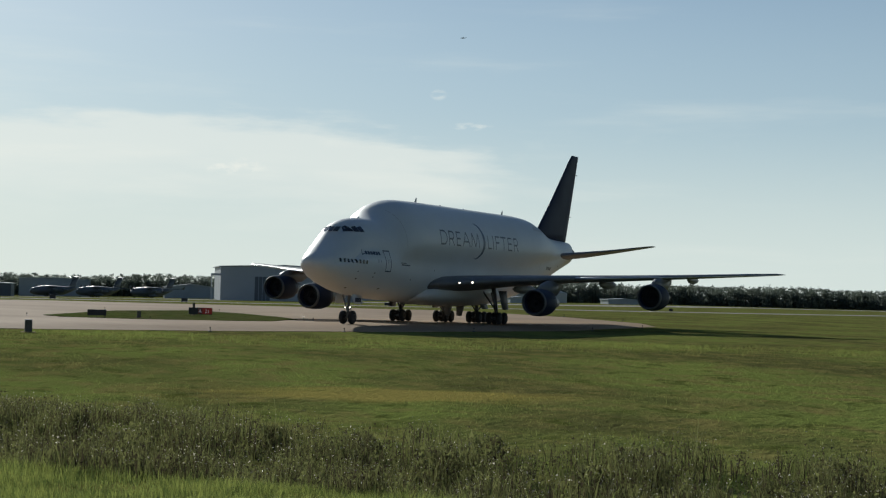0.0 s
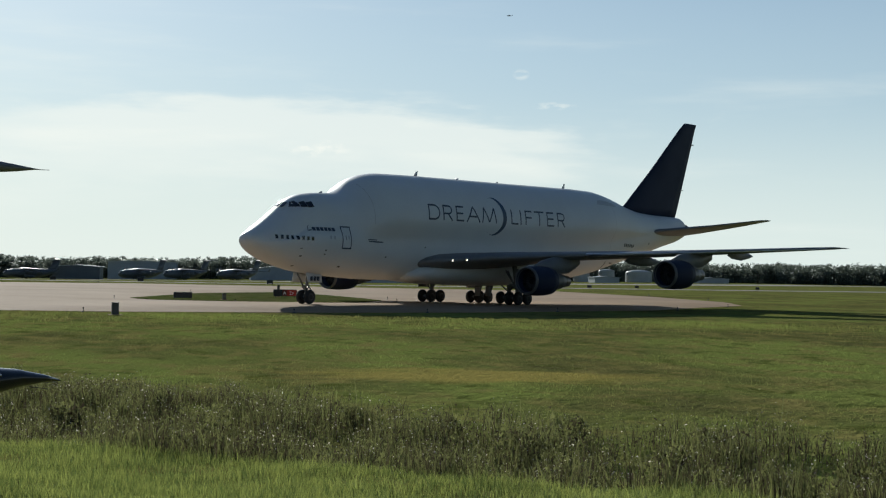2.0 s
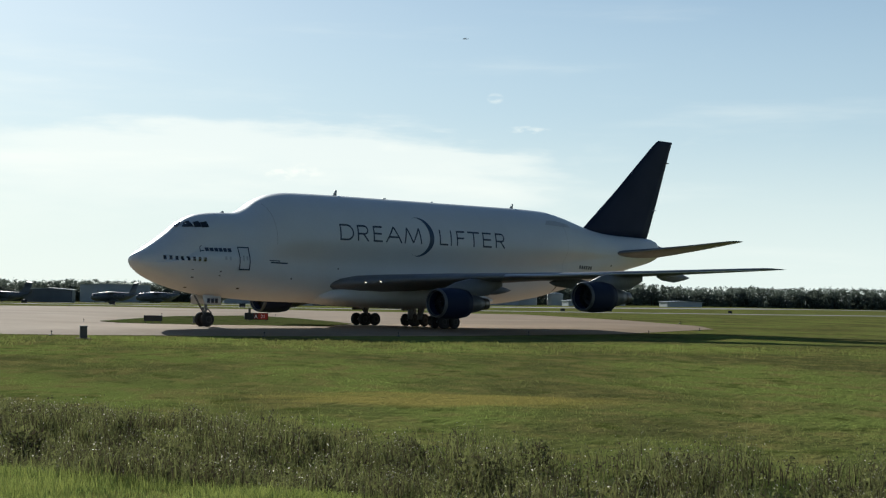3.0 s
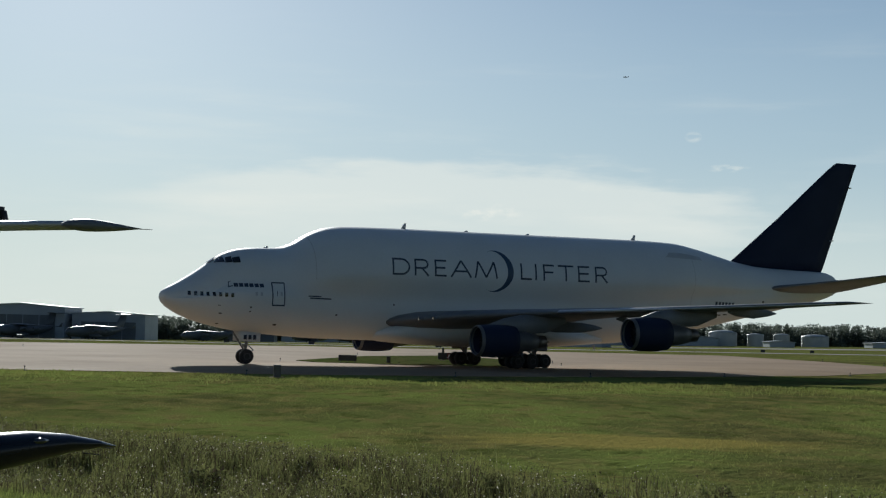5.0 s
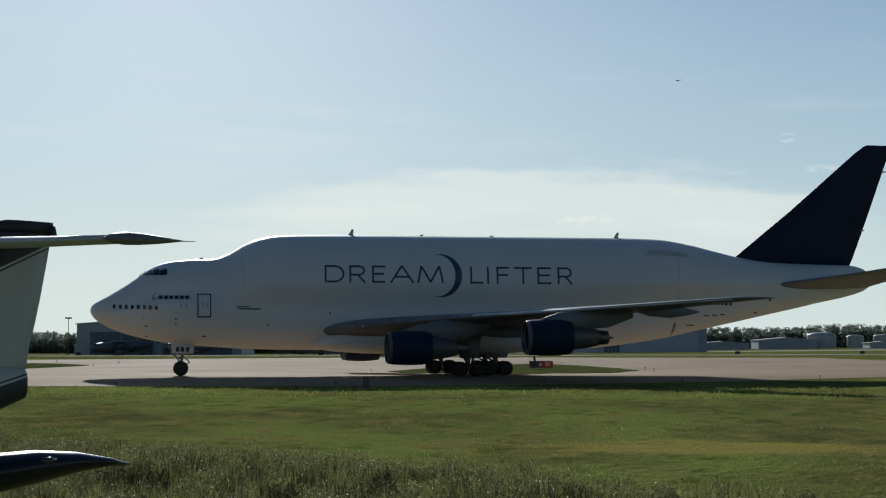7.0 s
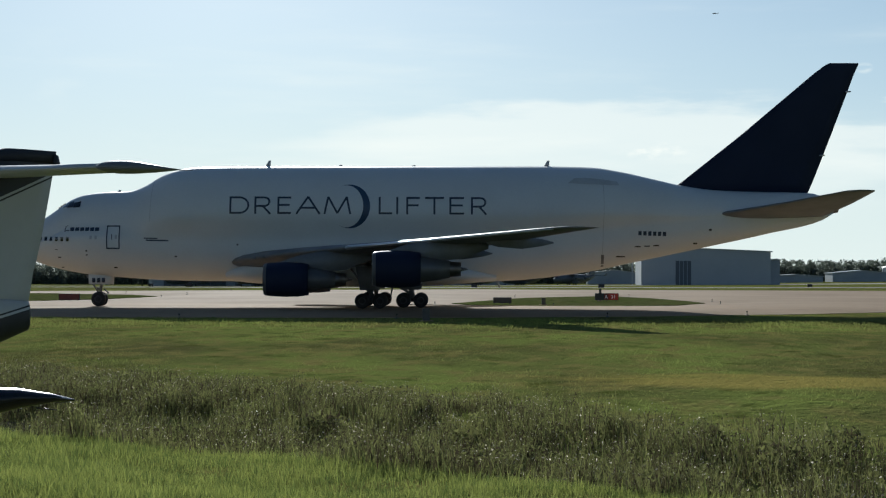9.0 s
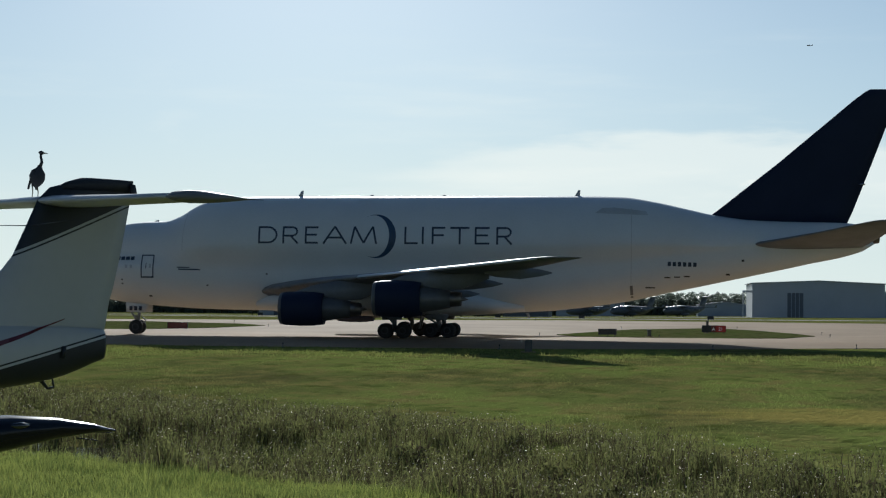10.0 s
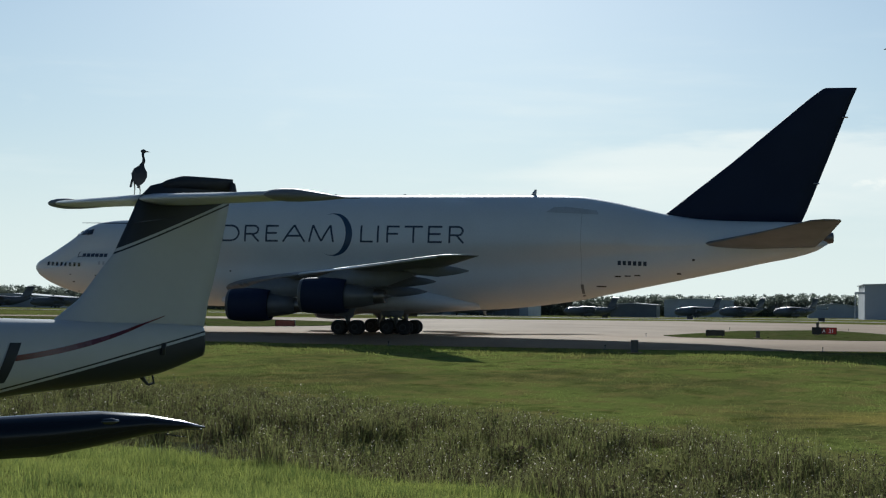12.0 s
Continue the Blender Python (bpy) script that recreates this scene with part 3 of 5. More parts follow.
def engine(jet, s, y, z):
    n = part("engine", lathe([(-s - 0.9, 0.98), (-s - 0.35, 1.04), (-s - 0.08, 1.10), (-s, 1.16), (-s - 0.06, 1.22), (-s - 0.5, 1.31), (-s - 1.6, 1.36),
                              (-s - 2.7, 1.33), (-s - 3.48, 1.23), (-s - 3.50, 1.13), (-s - 2.8, 1.10)], "x", 36, (0, y, z), False), NAVY, jet, "dark blue turbofan nacelle")
    part("inlet_lip", lathe([(-s - 0.30, 1.045), (-s - 0.07, 1.105), (-s + 0.012, 1.16), (-s - 0.05, 1.232), (-s - 0.26, 1.285)], "x", 36, (0, y, z), False), CORE, n, "dull metal inlet lip")
    fan = lathe([(-s - 0.95, 1.0), (-s - 1.0, 0.3), (-s - 0.75, 0.22), (-s - 0.45, 0.02)], "x", 24, (0, y, z), False)
    part("fan", fan, DARK, n, "dark fan disc with spinner")
    for i in range(22):
        a = i * math.tau / 22
        blade = add_box(bmesh.new(), -0.06, 0.06, -0.05, 0.05, 0.25, 1.0, 0, Matrix.Translation((-s - 0.9, y, z)) @ Matrix.Rotation(a, 4, "X") @ Matrix.Rotation(0.6, 4, "Z"))
        part("fan_blade", blade, DARK, n)
    part("core_cowl", lathe([(-s - 2.8, 1.0), (-s - 3.8, 0.92), (-s - 4.8, 0.78), (-s - 5.6, 0.62), (-s - 5.6, 0.5), (-s - 5.3, 0.4)], "x", 28, (0, y, z), False), CORE, n, "dull grey core cowl")
    part("exhaust_cone", lathe([(-s - 5.1, 0.6), (-s - 6.4, 0.5), (-s - 6.4, 0.42), (-s - 5.9, 0.3), (-s - 6.9, 0.03)], "x", 24, (0, y, z), True), EXHAUST, n, "heat-stained exhaust nozzle")
    zw = 4.8 if abs(y) < 15 else 5.5
    st = []
    for u, z0, z1, h in ((-s - 1.2, z + 1.30, z + 1.36, 0.10), (-s - 2.6, z + 1.1, z + 1.85, 0.22), (-s - 4.4, z + 0.6, zw + 0.05, 0.26), (-s - 6.4, z + 0.75, zw, 0.22), (-s - 8.4, zw - 0.55, zw - 0.1, 0.06)):
        st.append([(u, y - h, z0), (u, y - h, z1), (u, y + h, z1), (u, y + h, z0)])
    part("pylon", loft(st), WING, n, "grey engine pylon")
    return n


WHEELS = []  # every rolling wheel: object, its centre


def wheel(jet, s, y, r=0.62, w=0.46):
    ob = part("wheel", lathe([(-w / 2 + 0.02, r * 0.55), (-w / 2, r * 0.72), (-w / 2 + 0.06, r * 0.93), (-w / 2 + 0.14, r), (w / 2 - 0.14, r), (w / 2 - 0.06, r * 0.93), (w / 2, r * 0.72), (w / 2 - 0.02, r * 0.55)],
                             "y", 26, (0, 0, 0)), RUBBER, jet, "black rubber tyre")
    hub = lathe([(-w / 2 + 0.03, r * 0.56), (-w / 2 - 0.005, r * 0.50), (-w / 2 + 0.05, r * 0.2), (w / 2 - 0.05, r * 0.2), (w / 2 + 0.005, r * 0.50), (w / 2 - 0.03, r * 0.56)], "y", 6)
    part("hub", hub, HUBM, ob, "dark grey wheel hub")
    ob.location = (-s, y, r + RISE)
    WHEELS.append((ob, (-s, y, r + RISE), r))
    return ob


def bow(cx, cz, rx, rz, a0, a1, n=8):
    """A curved stroke as a chain of short ones, in a unit box."""
    p = [(cx + rx * math.cos(radians(a0 + (a1 - a0) * i / n)), cz + rz * math.sin(radians(a0 + (a1 - a0) * i / n))) for i in range(n + 1)]
    return [(*u, *v) for u, v in zip(p, p[1:])]


# painted lettering on the hull: strokes of each sign in its own unit box, its start and its width
UPRIGHT = (0, -0.06, 0, 1.06)
LEGS = [(0, -0.06, 0.5, 1.06), (0.5, 1.06, 1, -0.06), (0.2, 0.34, 0.8, 0.34)]
TIERS = [UPRIGHT, (0, 1, 1, 1), (0, 0.52, 0.9, 0.52), (0, 0, 1, 0)]
LOOP = [UPRIGHT, (0, 1, 0.62, 1), (0, 0.45, 0.62, 0.45), (0.5, 0.45, 1, -0.06)] + bow(0.62, 0.725, 0.32, 0.275, -90, 90)
MARKS = [([UPRIGHT, (0, 1, 0.5, 1), (0, 0, 0.5, 0)] + bow(0.5, 0.5, 0.5, 0.5, -90, 90, 12), 19.2, 1.5), (LOOP, 21.28, 1.25), (TIERS, 23.2, 1.05), (LEGS, 24.7, 1.95),
         ([(0, -0.06, 0.14, 1.06), (0.14, 1.06, 0.5, 0), (0.5, 0, 0.86, 1.06), (0.86, 1.06, 1, -0.06)], 27.05, 2.15),
         ([UPRIGHT, (0, 0, 1, 0)], 31.65, 1.05), ([UPRIGHT], 33.12, 1.0), ([UPRIGHT, (0, 1, 1, 1), (0, 0.52, 0.9, 0.52)], 33.95, 1.05),
         ([(0.5, -0.06, 0.5, 1), (0, 1, 1, 1)], 35.42, 1.6), (TIERS, 37.55, 1.15), (LOOP, 39.35, 1.2)]


def cargo_jet():
    jet = thing("cargo_jet", "white outsize cargo jet with humped fuselage and dark blue fin", "aircraft")
    ss = np.unique(np.concatenate([[0.0, 0.02, 0.06, 0.12, 0.2, 0.32, 0.48, 0.7], np.arange(1, 8, 0.25), np.arange(8, 18, 0.5), np.arange(18, 48, 2.0), np.arange(48, 70.4, 0.8), [70.4, 70.6]]))
    hull = part("fuselage", loft([hull_ring(s) for s in ss]), WHITE, jet, "white painted fuselage with swollen upper lobe")
    # wing root fairing under the belly
    st = []
    for s, hw, z0, z1 in ((18.6, 2.3, 2.6, 3.3), (20.2, 3.15, 2.3, 4.2), (23, 3.7, 2.1, 4.8), (30, 4.0, 1.95, 5.0), (35, 3.9, 2.05, 4.8), (38.5, 3.0, 2.25, 3.9), (41.5, 1.8, 2.5, 3.2)):
        c, hh = (z0 + z1) / 2, (z1 - z0) / 2
        st.append([(-s, hw * math.copysign(abs(math.cos(a)) ** 0.7, math.cos(a)), c + hh * math.copysign(abs(math.sin(a)) ** 0.8, math.sin(a))) for a in [i * math.tau / 28 for i in range(28)]])
    part("wing_fairing", loft(st), WHITE, jet, "white wing root fairing")
    for sign in (1, -1):
        wing_side(sign, jet)
        engine(jet, 22.95, sign * 12.45, 2.64)
        engine(jet, 31.8, sign * 21.5, 3.46)
        t = [airfoil((-sle, sign * y, z), c, th) for y, sle, z, c, th in ((0.8, 59.2, 8.1, 10.2, 0.95), (2.4, 60.9, 8.32, 8.8, 0.8), (6.5, 64.9, 9.0, 5.6, 0.45), (10.6, 68.7, 9.75, 2.5, 0.22), (11.1, 69.6, 9.85, 1.5, 0.08))]
        part("tailplane", loft(t), WING, jet, "grey swept tailplane")
    # fin and rudder
    def fin_body():
        return loft([airfoil((-sle, 0, z), ste - sle, th, "z") for sle, ste, z, th in ((56.15, 68.3, 10.1, 0.95), (57.5, 68.75, 11.1, 0.9), (62.65, 70.35, 15.2, 0.62), (68.9, 72.35, 20.5, 0.32), (69.85, 72.68, 21.2, 0.26), (70.2, 72.7, 21.36, 0.10))])
    pieces = between(fin_body, (-65.6, 10.2), (-71.85, 21.4), [(0.0, None), (None, 0.0)])
    f = part("fin", pieces[0], NAVY, jet, "dark blue swept fin")
    part("rudder", pieces[1], NAVY, jet, "dark blue rudder")
    for z, s in ((13.4, 69.65), (18.9, 71.9)):
        part("rudder_hinge", box(-s - 0.12, -s + 0.35, -0.16, 0.16, z - 0.05, z + 0.05, 0.02), ALU, f)
    part("tail_cone_vent", lathe([(-70.0, 0.62), (-70.9, 0.42), (-70.95, 0.25), (-70.6, 0.2)], "x", 18, (0, 0, 8.9)), EXHAUST, jet, "stained exhaust in the tail cone")
    # nose door seam and fuselage break seams
    for s, z0, z1 in ((12.4, 7.4, 11.0), (50.4, 4.4, 11.2)):
        part("skin_seam", bar(s, z0, s + 0.02, z1, 0.05), SEAM, jet)
    # flat dark grey patch on the hull, low on the tail break seam
    part("tail_break_gap", bar(50.5, 3.75, 50.42, 4.75, 0.24, 0.02), WING, jet, "dark grey patch at the foot of the swing tail break")
    # cockpit windows
    for s0, s1, sl in ((4.25, 4.98, 0.45), (5.01, 5.58, 0.1), (5.61, 6.22, 0.0)):
        for sgn in (1, -1):
            pane = hull_patch([(s0, 8.62), (s1, 8.66), (s1, 9.18), (s0 + sl, 9.05)], 0.06, 0.2)
            if sgn < 0:
                bmesh.ops.scale(pane, vec=(1, -1, 1), verts=pane.verts)
                bmesh.ops.reverse_faces(pane, faces=pane.faces)
            part("cockpit_window", pane, GLASS, jet, "dark cockpit window")
    edge = hull_half(4.3, 8.75) - 0.04
    for y0, y1 in ((-edge, -0.04), (0.04, edge)):
        bm = bmesh.new()
        grid = [[bm.verts.new((-hull_front(y, z) + 0.08, y, z + 0.04)) for y in np.linspace(y0, y1, 7)] for z in np.linspace(8.58, 9.02, 4)]
        for lo, hi in zip(grid, grid[1:]):
            for k in range(6):
                bm.faces.new((lo[k], lo[k + 1], hi[k + 1], hi[k]))
        part("windscreen", bm, GLASS, jet, "dark cockpit windscreen")
    # main deck windows, door, vents
    for k in range(8):
        s = 1.95 + k * 0.485
        z = 6.0 - 0.012 * k
        part("cabin_window", hull_patch([(s - 0.12, z - 0.17), (s + 0.12, z - 0.17), (s + 0.12, z + 0.17), (s - 0.12, z + 0.17)], 0.035, 0.15), GLASS, jet, "small dark cabin window")
    for s in (7.35, 7.78):
        part("cabin_window", hull_patch([(s - 0.1, 5.92), (s + 0.1, 5.92), (s + 0.1, 6.22), (s - 0.1, 6.22)], 0.015, 1), BELLY, jet, "plugged grey cabin window")
    door = part("crew_door", hull_patch([(8.72, 5.16), (9.76, 5.16), (9.76, 7.04), (8.72, 7.04)], 0.014), WHITE, jet, "white crew door outlined in dark blue")
    part("door_outline", join([bar(8.68, 5.16, 9.80, 5.16, 0.12, 0.03), bar(8.68, 7.04, 9.80, 7.04, 0.11, 0.03), bar(8.72, 5.16, 8.72, 7.04, 0.10, 0.032), bar(9.76, 5.16, 9.76, 7.04, 0.10, 0.032)]), LETTER, door)
    part("door_window", hull_patch([(9.4, 5.95), (9.58, 5.95), (9.58, 6.3), (9.4, 6.3)], 0.036, 1), BELLY, door)
    part("door_handle", hull_patch([(9.1, 5.9), (9.16, 5.9), (9.16, 6.35), (9.1, 6.35)], 0.036, 1), LETTER, door)
    for s, z, w, h in ((9.3, 3.55, 0.3, 0.12), (4.55, 4.4, 0.24, 0.1), (4.6, 3.55, 0.22, 0.08), (4.35, 5.05, 0.2, 0.06), (6.95, 4.95, 0.16, 0.12), (6.95, 4.6, 0.16, 0.1),
                       (14.5, 4.5, 0.18, 0.12), (19.7, 5.5, 0.14, 0.14), (59.6, 6.9, 0.22, 0.18), (55.0, 5.55, 0.5, 0.10), (54.2, 5.5, 0.5, 0.10), (53.4, 5.45, 0.5, 0.10), (52.0, 4.6, 0.8, 0.1), (58.4, 5.75, 0.35, 0.14)):
        part("vent", hull_patch([(s - w / 2, z - h / 2), (s + w / 2, z - h / 2), (s + w / 2, z + h / 2), (s - w / 2, z + h / 2)], 0.014, 1), DARK, jet)
    # swing tail hinge fairing
    part("hinge_fairing", hull_patch([(47.4, 10.75), (51.8, 10.6), (51.6, 10.95), (49.0, 11.25), (48.0, 11.2)], 0.04), SEAM, jet, "grimy hinge fairing")
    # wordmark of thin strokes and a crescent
    z0, z1 = 8.14, 9.44
    for strokes, s, w in MARKS:
        part("painted_letter", join([bar(s + w * a, z0 + (z1 - z0) * b, s + w * c, z0 + (z1 - z0) * d, 0.165) for a, b, c, d in strokes]), LETTER, jet, "slate blue painted letter")
    cres = []
    n = 30
    for i in range(n):
        a0, a1 = radians(-124 + 242 * i / n), radians(-124 + 242 * (i + 1) / n)

        def pt(a, inner):
            k = 0.58 * max(0, math.cos((a - radians(-3)) * 0.745)) if inner else 0
            return 29.12 + 1.74 * math.cos(a) - k * math.cos(a * 0.6), 8.73 + 1.84 * math.sin(a) - k * math.sin(a) * 0.35
        cres.append(hull_patch([pt(a0, 0), pt(a1, 0), pt(a1, 1), pt(a0, 1)], 0.013, 1))
    part("crescent", join(cres), CRES, jet, "dark blue crescent")
    # maker's mark, small lines and registration as plain bars
    marks = [bar(5.52 + 0.43 * i, 6.76, 5.87 + 0.43 * i, 6.78, 0.31, 0.02) for i in range(6)]
    part("maker_mark", join(marks), LETTER, jet, "dark blue bars")
    part("maker_mark", join([bar(5.05, 6.55, 5.12, 7.0, 0.07), bar(5.1, 6.62, 5.45, 6.68, 0.08), bar(5.12, 7.0, 5.3, 7.08, 0.05)]), LETTER, jet)
    part("caption_bar", join([bar(11.85, 6.02, 13.0, 6.0, 0.09), bar(12.0, 5.85, 13.9, 5.82, 0.12)]), LETTER, jet)
    part("registration_bar", join([bar(53.4 + 0.42 * i, 6.58 - 0.01 * i, 53.68 + 0.42 * i, 6.58 - 0.01 * i, 0.36) for i in range(6)]), LETTER, jet, "dark bars")
    # antennas and beacon
    for s, h in ((21.85, 0.5), (45.8, 0.5), (28.0, 0.12), (34.3, 0.1), (9.0, 0.14)):
        z = TOP(s)
        bm = loft([[(-s + 0.22, 0.03, z - 0.05), (-s - 0.25, 0.03, z - 0.05), (-s - 0.25, -0.03, z - 0.05), (-s + 0.22, -0.03, z - 0.05)],
                   [(-s - 0.12, 0.015, z + h), (-s - 0.3, 0.015, z + h), (-s - 0.3, -0.015, z + h), (-s - 0.12, -0.015, z + h)]])
        part("antenna", bm, BELLY, jet, "blade antenna")
    for s in (26, 41.5):
        part("drain_mast", loft([[(-s, 0.03, 2.4), (-s - 0.3, 0.03, 2.4), (-s - 0.3, -0.03, 2.4), (-s, -0.03, 2.4)], [(-s - 0.25, 0.02, 1.95), (-s - 0.4, 0.02, 1.95), (-s - 0.4, -0.02, 1.95), (-s - 0.25, -0.02, 1.95)]]), BELLY, jet)
    # nose gear
    ng = part("nose_gear", tube((-7.75, 0, 3.2), (-7.5, 0, 0.84), 0.15, 0.12, 14), STEEL, jet, "grey nose gear strut")
    part("axle", tube((-7.5, -0.55, 0.86), (-7.5, 0.55, 0.86), 0.09), STEEL, ng)
    part("drag_brace", tube((-6.4, 0, 2.9), (-7.45, 0, 1.35), 0.08), STEEL, ng)
    part("torque_link", join([tube((-7.85, 0, 1.75), (-8.25, 0, 1.38), 0.05), tube((-8.25, 0, 1.38), (-7.65, 0, 1.02), 0.05)]), STEEL, ng)
    for sgn in (1, -1):
        part("gear_door", loft([[(-6.7, sgn * 0.75, 3.0), (-8.6, sgn * 0.75, 2.85), (-8.6, sgn * 0.80, 2.85), (-6.7, sgn * 0.80, 3.0)], [(-6.75, sgn * 0.95, 2.15), (-8.5, sgn * 0.95, 2.1), (-8.5, sgn * 1.0, 2.1), (-6.75, sgn * 1.0, 2.15)]]), WHITE, ng, "white nose gear door")
        part("taxi_light", lathe([(-7.44, 0.01), (-7.45, 0.07)], "x", 14, (0, sgn * 0.24, 1.75)), LAMP, ng, "lit taxi light")
        part("lamp_housing", lathe([(-7.34, 0.11), (-7.34, 0.13), (-7.6, 0.12), (-7.66, 0.05), (-7.47, 0.04), (-7.46, 0.105)], "x", 14, (0, sgn * 0.24, 1.75), False), STEEL, ng)
        wheel(jet, 7.5, sgn * 0.46)
    # numeral bars on the gear door
    d = bmesh.new()
    for i in range(3):
        add_box(d, -7.05 - 0.42 * i - 0.26, -7.05 - 0.42 * i, 0.955, 1.015, 2.28, 2.66)
    part("numeral_bar", d, LETTER, ng)
    # main gear: two wing bogies and two body bogies
    for sgn in (1, -1):
        for s, y, top, lean in ((31.05, 5.5, 4.0, 0.35), (34.35, 1.92, 2.8, 0.0)):
            g = part("main_gear", tube((-s + 0.2, sgn * (y - lean), top), (-s, sgn * y, 0.98), 0.24, 0.19, 14), STEEL, jet, "grey main gear leg")
            part("bogie_beam", tube((-s + 0.85, sgn * y, 0.86), (-s - 0.85, sgn * y, 0.86), 0.15), STEEL, g)
            part("side_brace", tube((-s, sgn * (y - 1.6 if y > 3 else y + 0.9), top - 0.4), (-s, sgn * y, 1.5), 0.09), STEEL, g)
            part("drag_brace", tube((-s + 1.7, sgn * y, top - 0.5), (-s + 0.05, sgn * y, 1.35), 0.08), STEEL, g)
            part("gear_door", loft([[(-s + 1.3, sgn * (y + 0.62), top - 0.3), (-s - 1.0, sgn * (y + 0.62), top - 0.3), (-s - 1.0, sgn * (y + 0.68), top - 0.3), (-s + 1.3, sgn * (y + 0.68), top - 0.3)],
                                    [(-s + 0.9, sgn * (y + 0.95), 1.75), (-s - 0.7, sgn * (y + 0.95), 1.75), (-s - 0.7, sgn * (y + 1.01), 1.75), (-s + 0.9, sgn * (y + 1.01), 1.75)]]), WING, g)
            for ds in (-0.73, 0.73):
                part("axle", tube((-s + ds, sgn * y - 0.75, 0.86), (-s + ds, sgn * y + 0.75, 0.86), 0.09), STEEL, g)
                for dy in (-0.55, 0.55):
                    wheel(jet, s - ds, sgn * y + dy)
    for sgn in (1, -1):
        part("body_gear_door", loft([[(-32.7, sgn * 0.15, 2.5), (-32.7, sgn * 1.25, 2.5), (-32.78, sgn * 1.25, 2.5), (-32.78, sgn * 0.15, 2.5)],
                                     [(-32.4, sgn * 0.4, 0.95), (-32.4, sgn * 0.95, 0.95), (-32.48, sgn * 0.95, 0.95), (-32.48, sgn * 0.4, 0.95)]]), WING, jet, "grey hanging body gear door")
    # landing lights in the wing root
    for sgn in (1, -1):
        for y in (5.3, 6.3):
            s = 20.2 + (y - 4) * 0.875
            part("landing_light", lathe([(-s + 0.06, 0.01), (-s + 0.05, 0.085)], "x", 14, (0, sgn * y, 4.36 + (y - 5.3) * 0.08)), LAMP, jet, "lit landing light")
            part("lamp_housing", lathe([(-s + 0.2, 0.13), (-s + 0.2, 0.15), (-s - 0.3, 0.15), (-s - 0.3, 0.05), (-s + 0.02, 0.05), (-s + 0.04, 0.125)], "x", 14, (0, sgn * y, 4.36 + (y - 5.3) * 0.08), False), WING, jet)
    return jet


jet = cargo_jet()


# ---- the parked T-tailed twin; x forward from the rudder, y to port, z up from the grass ----
KZ = 0.5
TWIN_AT = pose(-4.05, 21.5, KZ, 0, 0, 230)


T_TOP = pchip([0.28, 1.0, 2.2, 3.5, 5.5, 7.6, 8.4, 9.2, 10.4, 11.0], [2.42, 2.48, 2.50, 2.53, 2.62, 2.66, 2.58, 2.15, 1.85, 1.55])
T_BOT = pchip([0.33, 1.04, 2.0, 2.93, 4.5, 6.5, 9.0, 10.4, 11.0], [2.06, 1.83, 1.71, 1.62, 1.22, 0.98, 1.0, 1.2, 1.5])
T_HALF = pchip([0.33, 0.8, 2.0, 3.0, 5.0, 7.0, 8.6, 10.0, 11.0], [0.09, 0.16, 0.34, 0.46, 0.66, 0.70, 0.62, 0.38, 0.05])


def twin_half(x, z):
    a, b = T_BOT(x), T_TOP(x)
    u = (z - (a + b) / 2) / ((b - a) / 2)
    return T_HALF(x) * max(0.0, 1 - abs(u) ** 2.4) ** (1 / 2.4)


def twin_hull():
    rings = []
    for x in np.concatenate([[0.33, 0.36], np.arange(0.48, 3.4, 0.2), np.arange(3.4, 10.9, 0.5), [11.0]]):
        a, b, w = T_BOT(x), T_TOP(x), T_HALF(x)
        ring = []
        for i in range(32):
            t = i * math.tau / 32
            c, s = math.cos(t), math.sin(t)
            ring.append((x, w * math.copysign(abs(c) ** 0.83, c), (a + b) / 2 + (b - a) / 2 * math.copysign(abs(s) ** 0.83, s)))
        rings.append(ring)
    return loft(rings)


def twin_fin():
    st = []
    for z, le, te, th in ((2.35, 2.75, 0.32, 0.26), (2.5, 2.3, 0.29, 0.25), (2.75, 1.98, 0.25, 0.24), (2.95, 1.83, 0.19, 0.23), (3.3, 1.55, 0.11, 0.21), (3.7, 1.36, 0.03, 0.19), (3.97, 1.24, -0.02, 0.17), (4.13, 1.08, -0.05, 0.15), (4.20, 0.82, -0.06, 0.12), (4.26, 0.4, -0.06, 0.07)):
        st.append(airfoil((le, 0, z), le - te, th, "z"))
    return loft(st)


def side_strokes(pts, width, out=0.006):
    """A tapered painted stripe on the port side through (x, z) points."""
    bm = bmesh.new()
    prev = None
    k = len(pts)
    for i, (x, z) in enumerate(pts):
        w = width * min(1, 0.15 + 1.6 * (1 - i / (k - 1)))
        pair = [bm.verts.new((x, max(twin_half(x, zz), 0.128) + out, zz)) for zz in (z - w / 2, z + w / 2)]
        if prev:
            bm.faces.new((prev[0], pair[0], pair[1], prev[1]))
        prev = pair
    bmesh.ops.recalc_face_normals(bm, faces=bm.faces)
    return bm


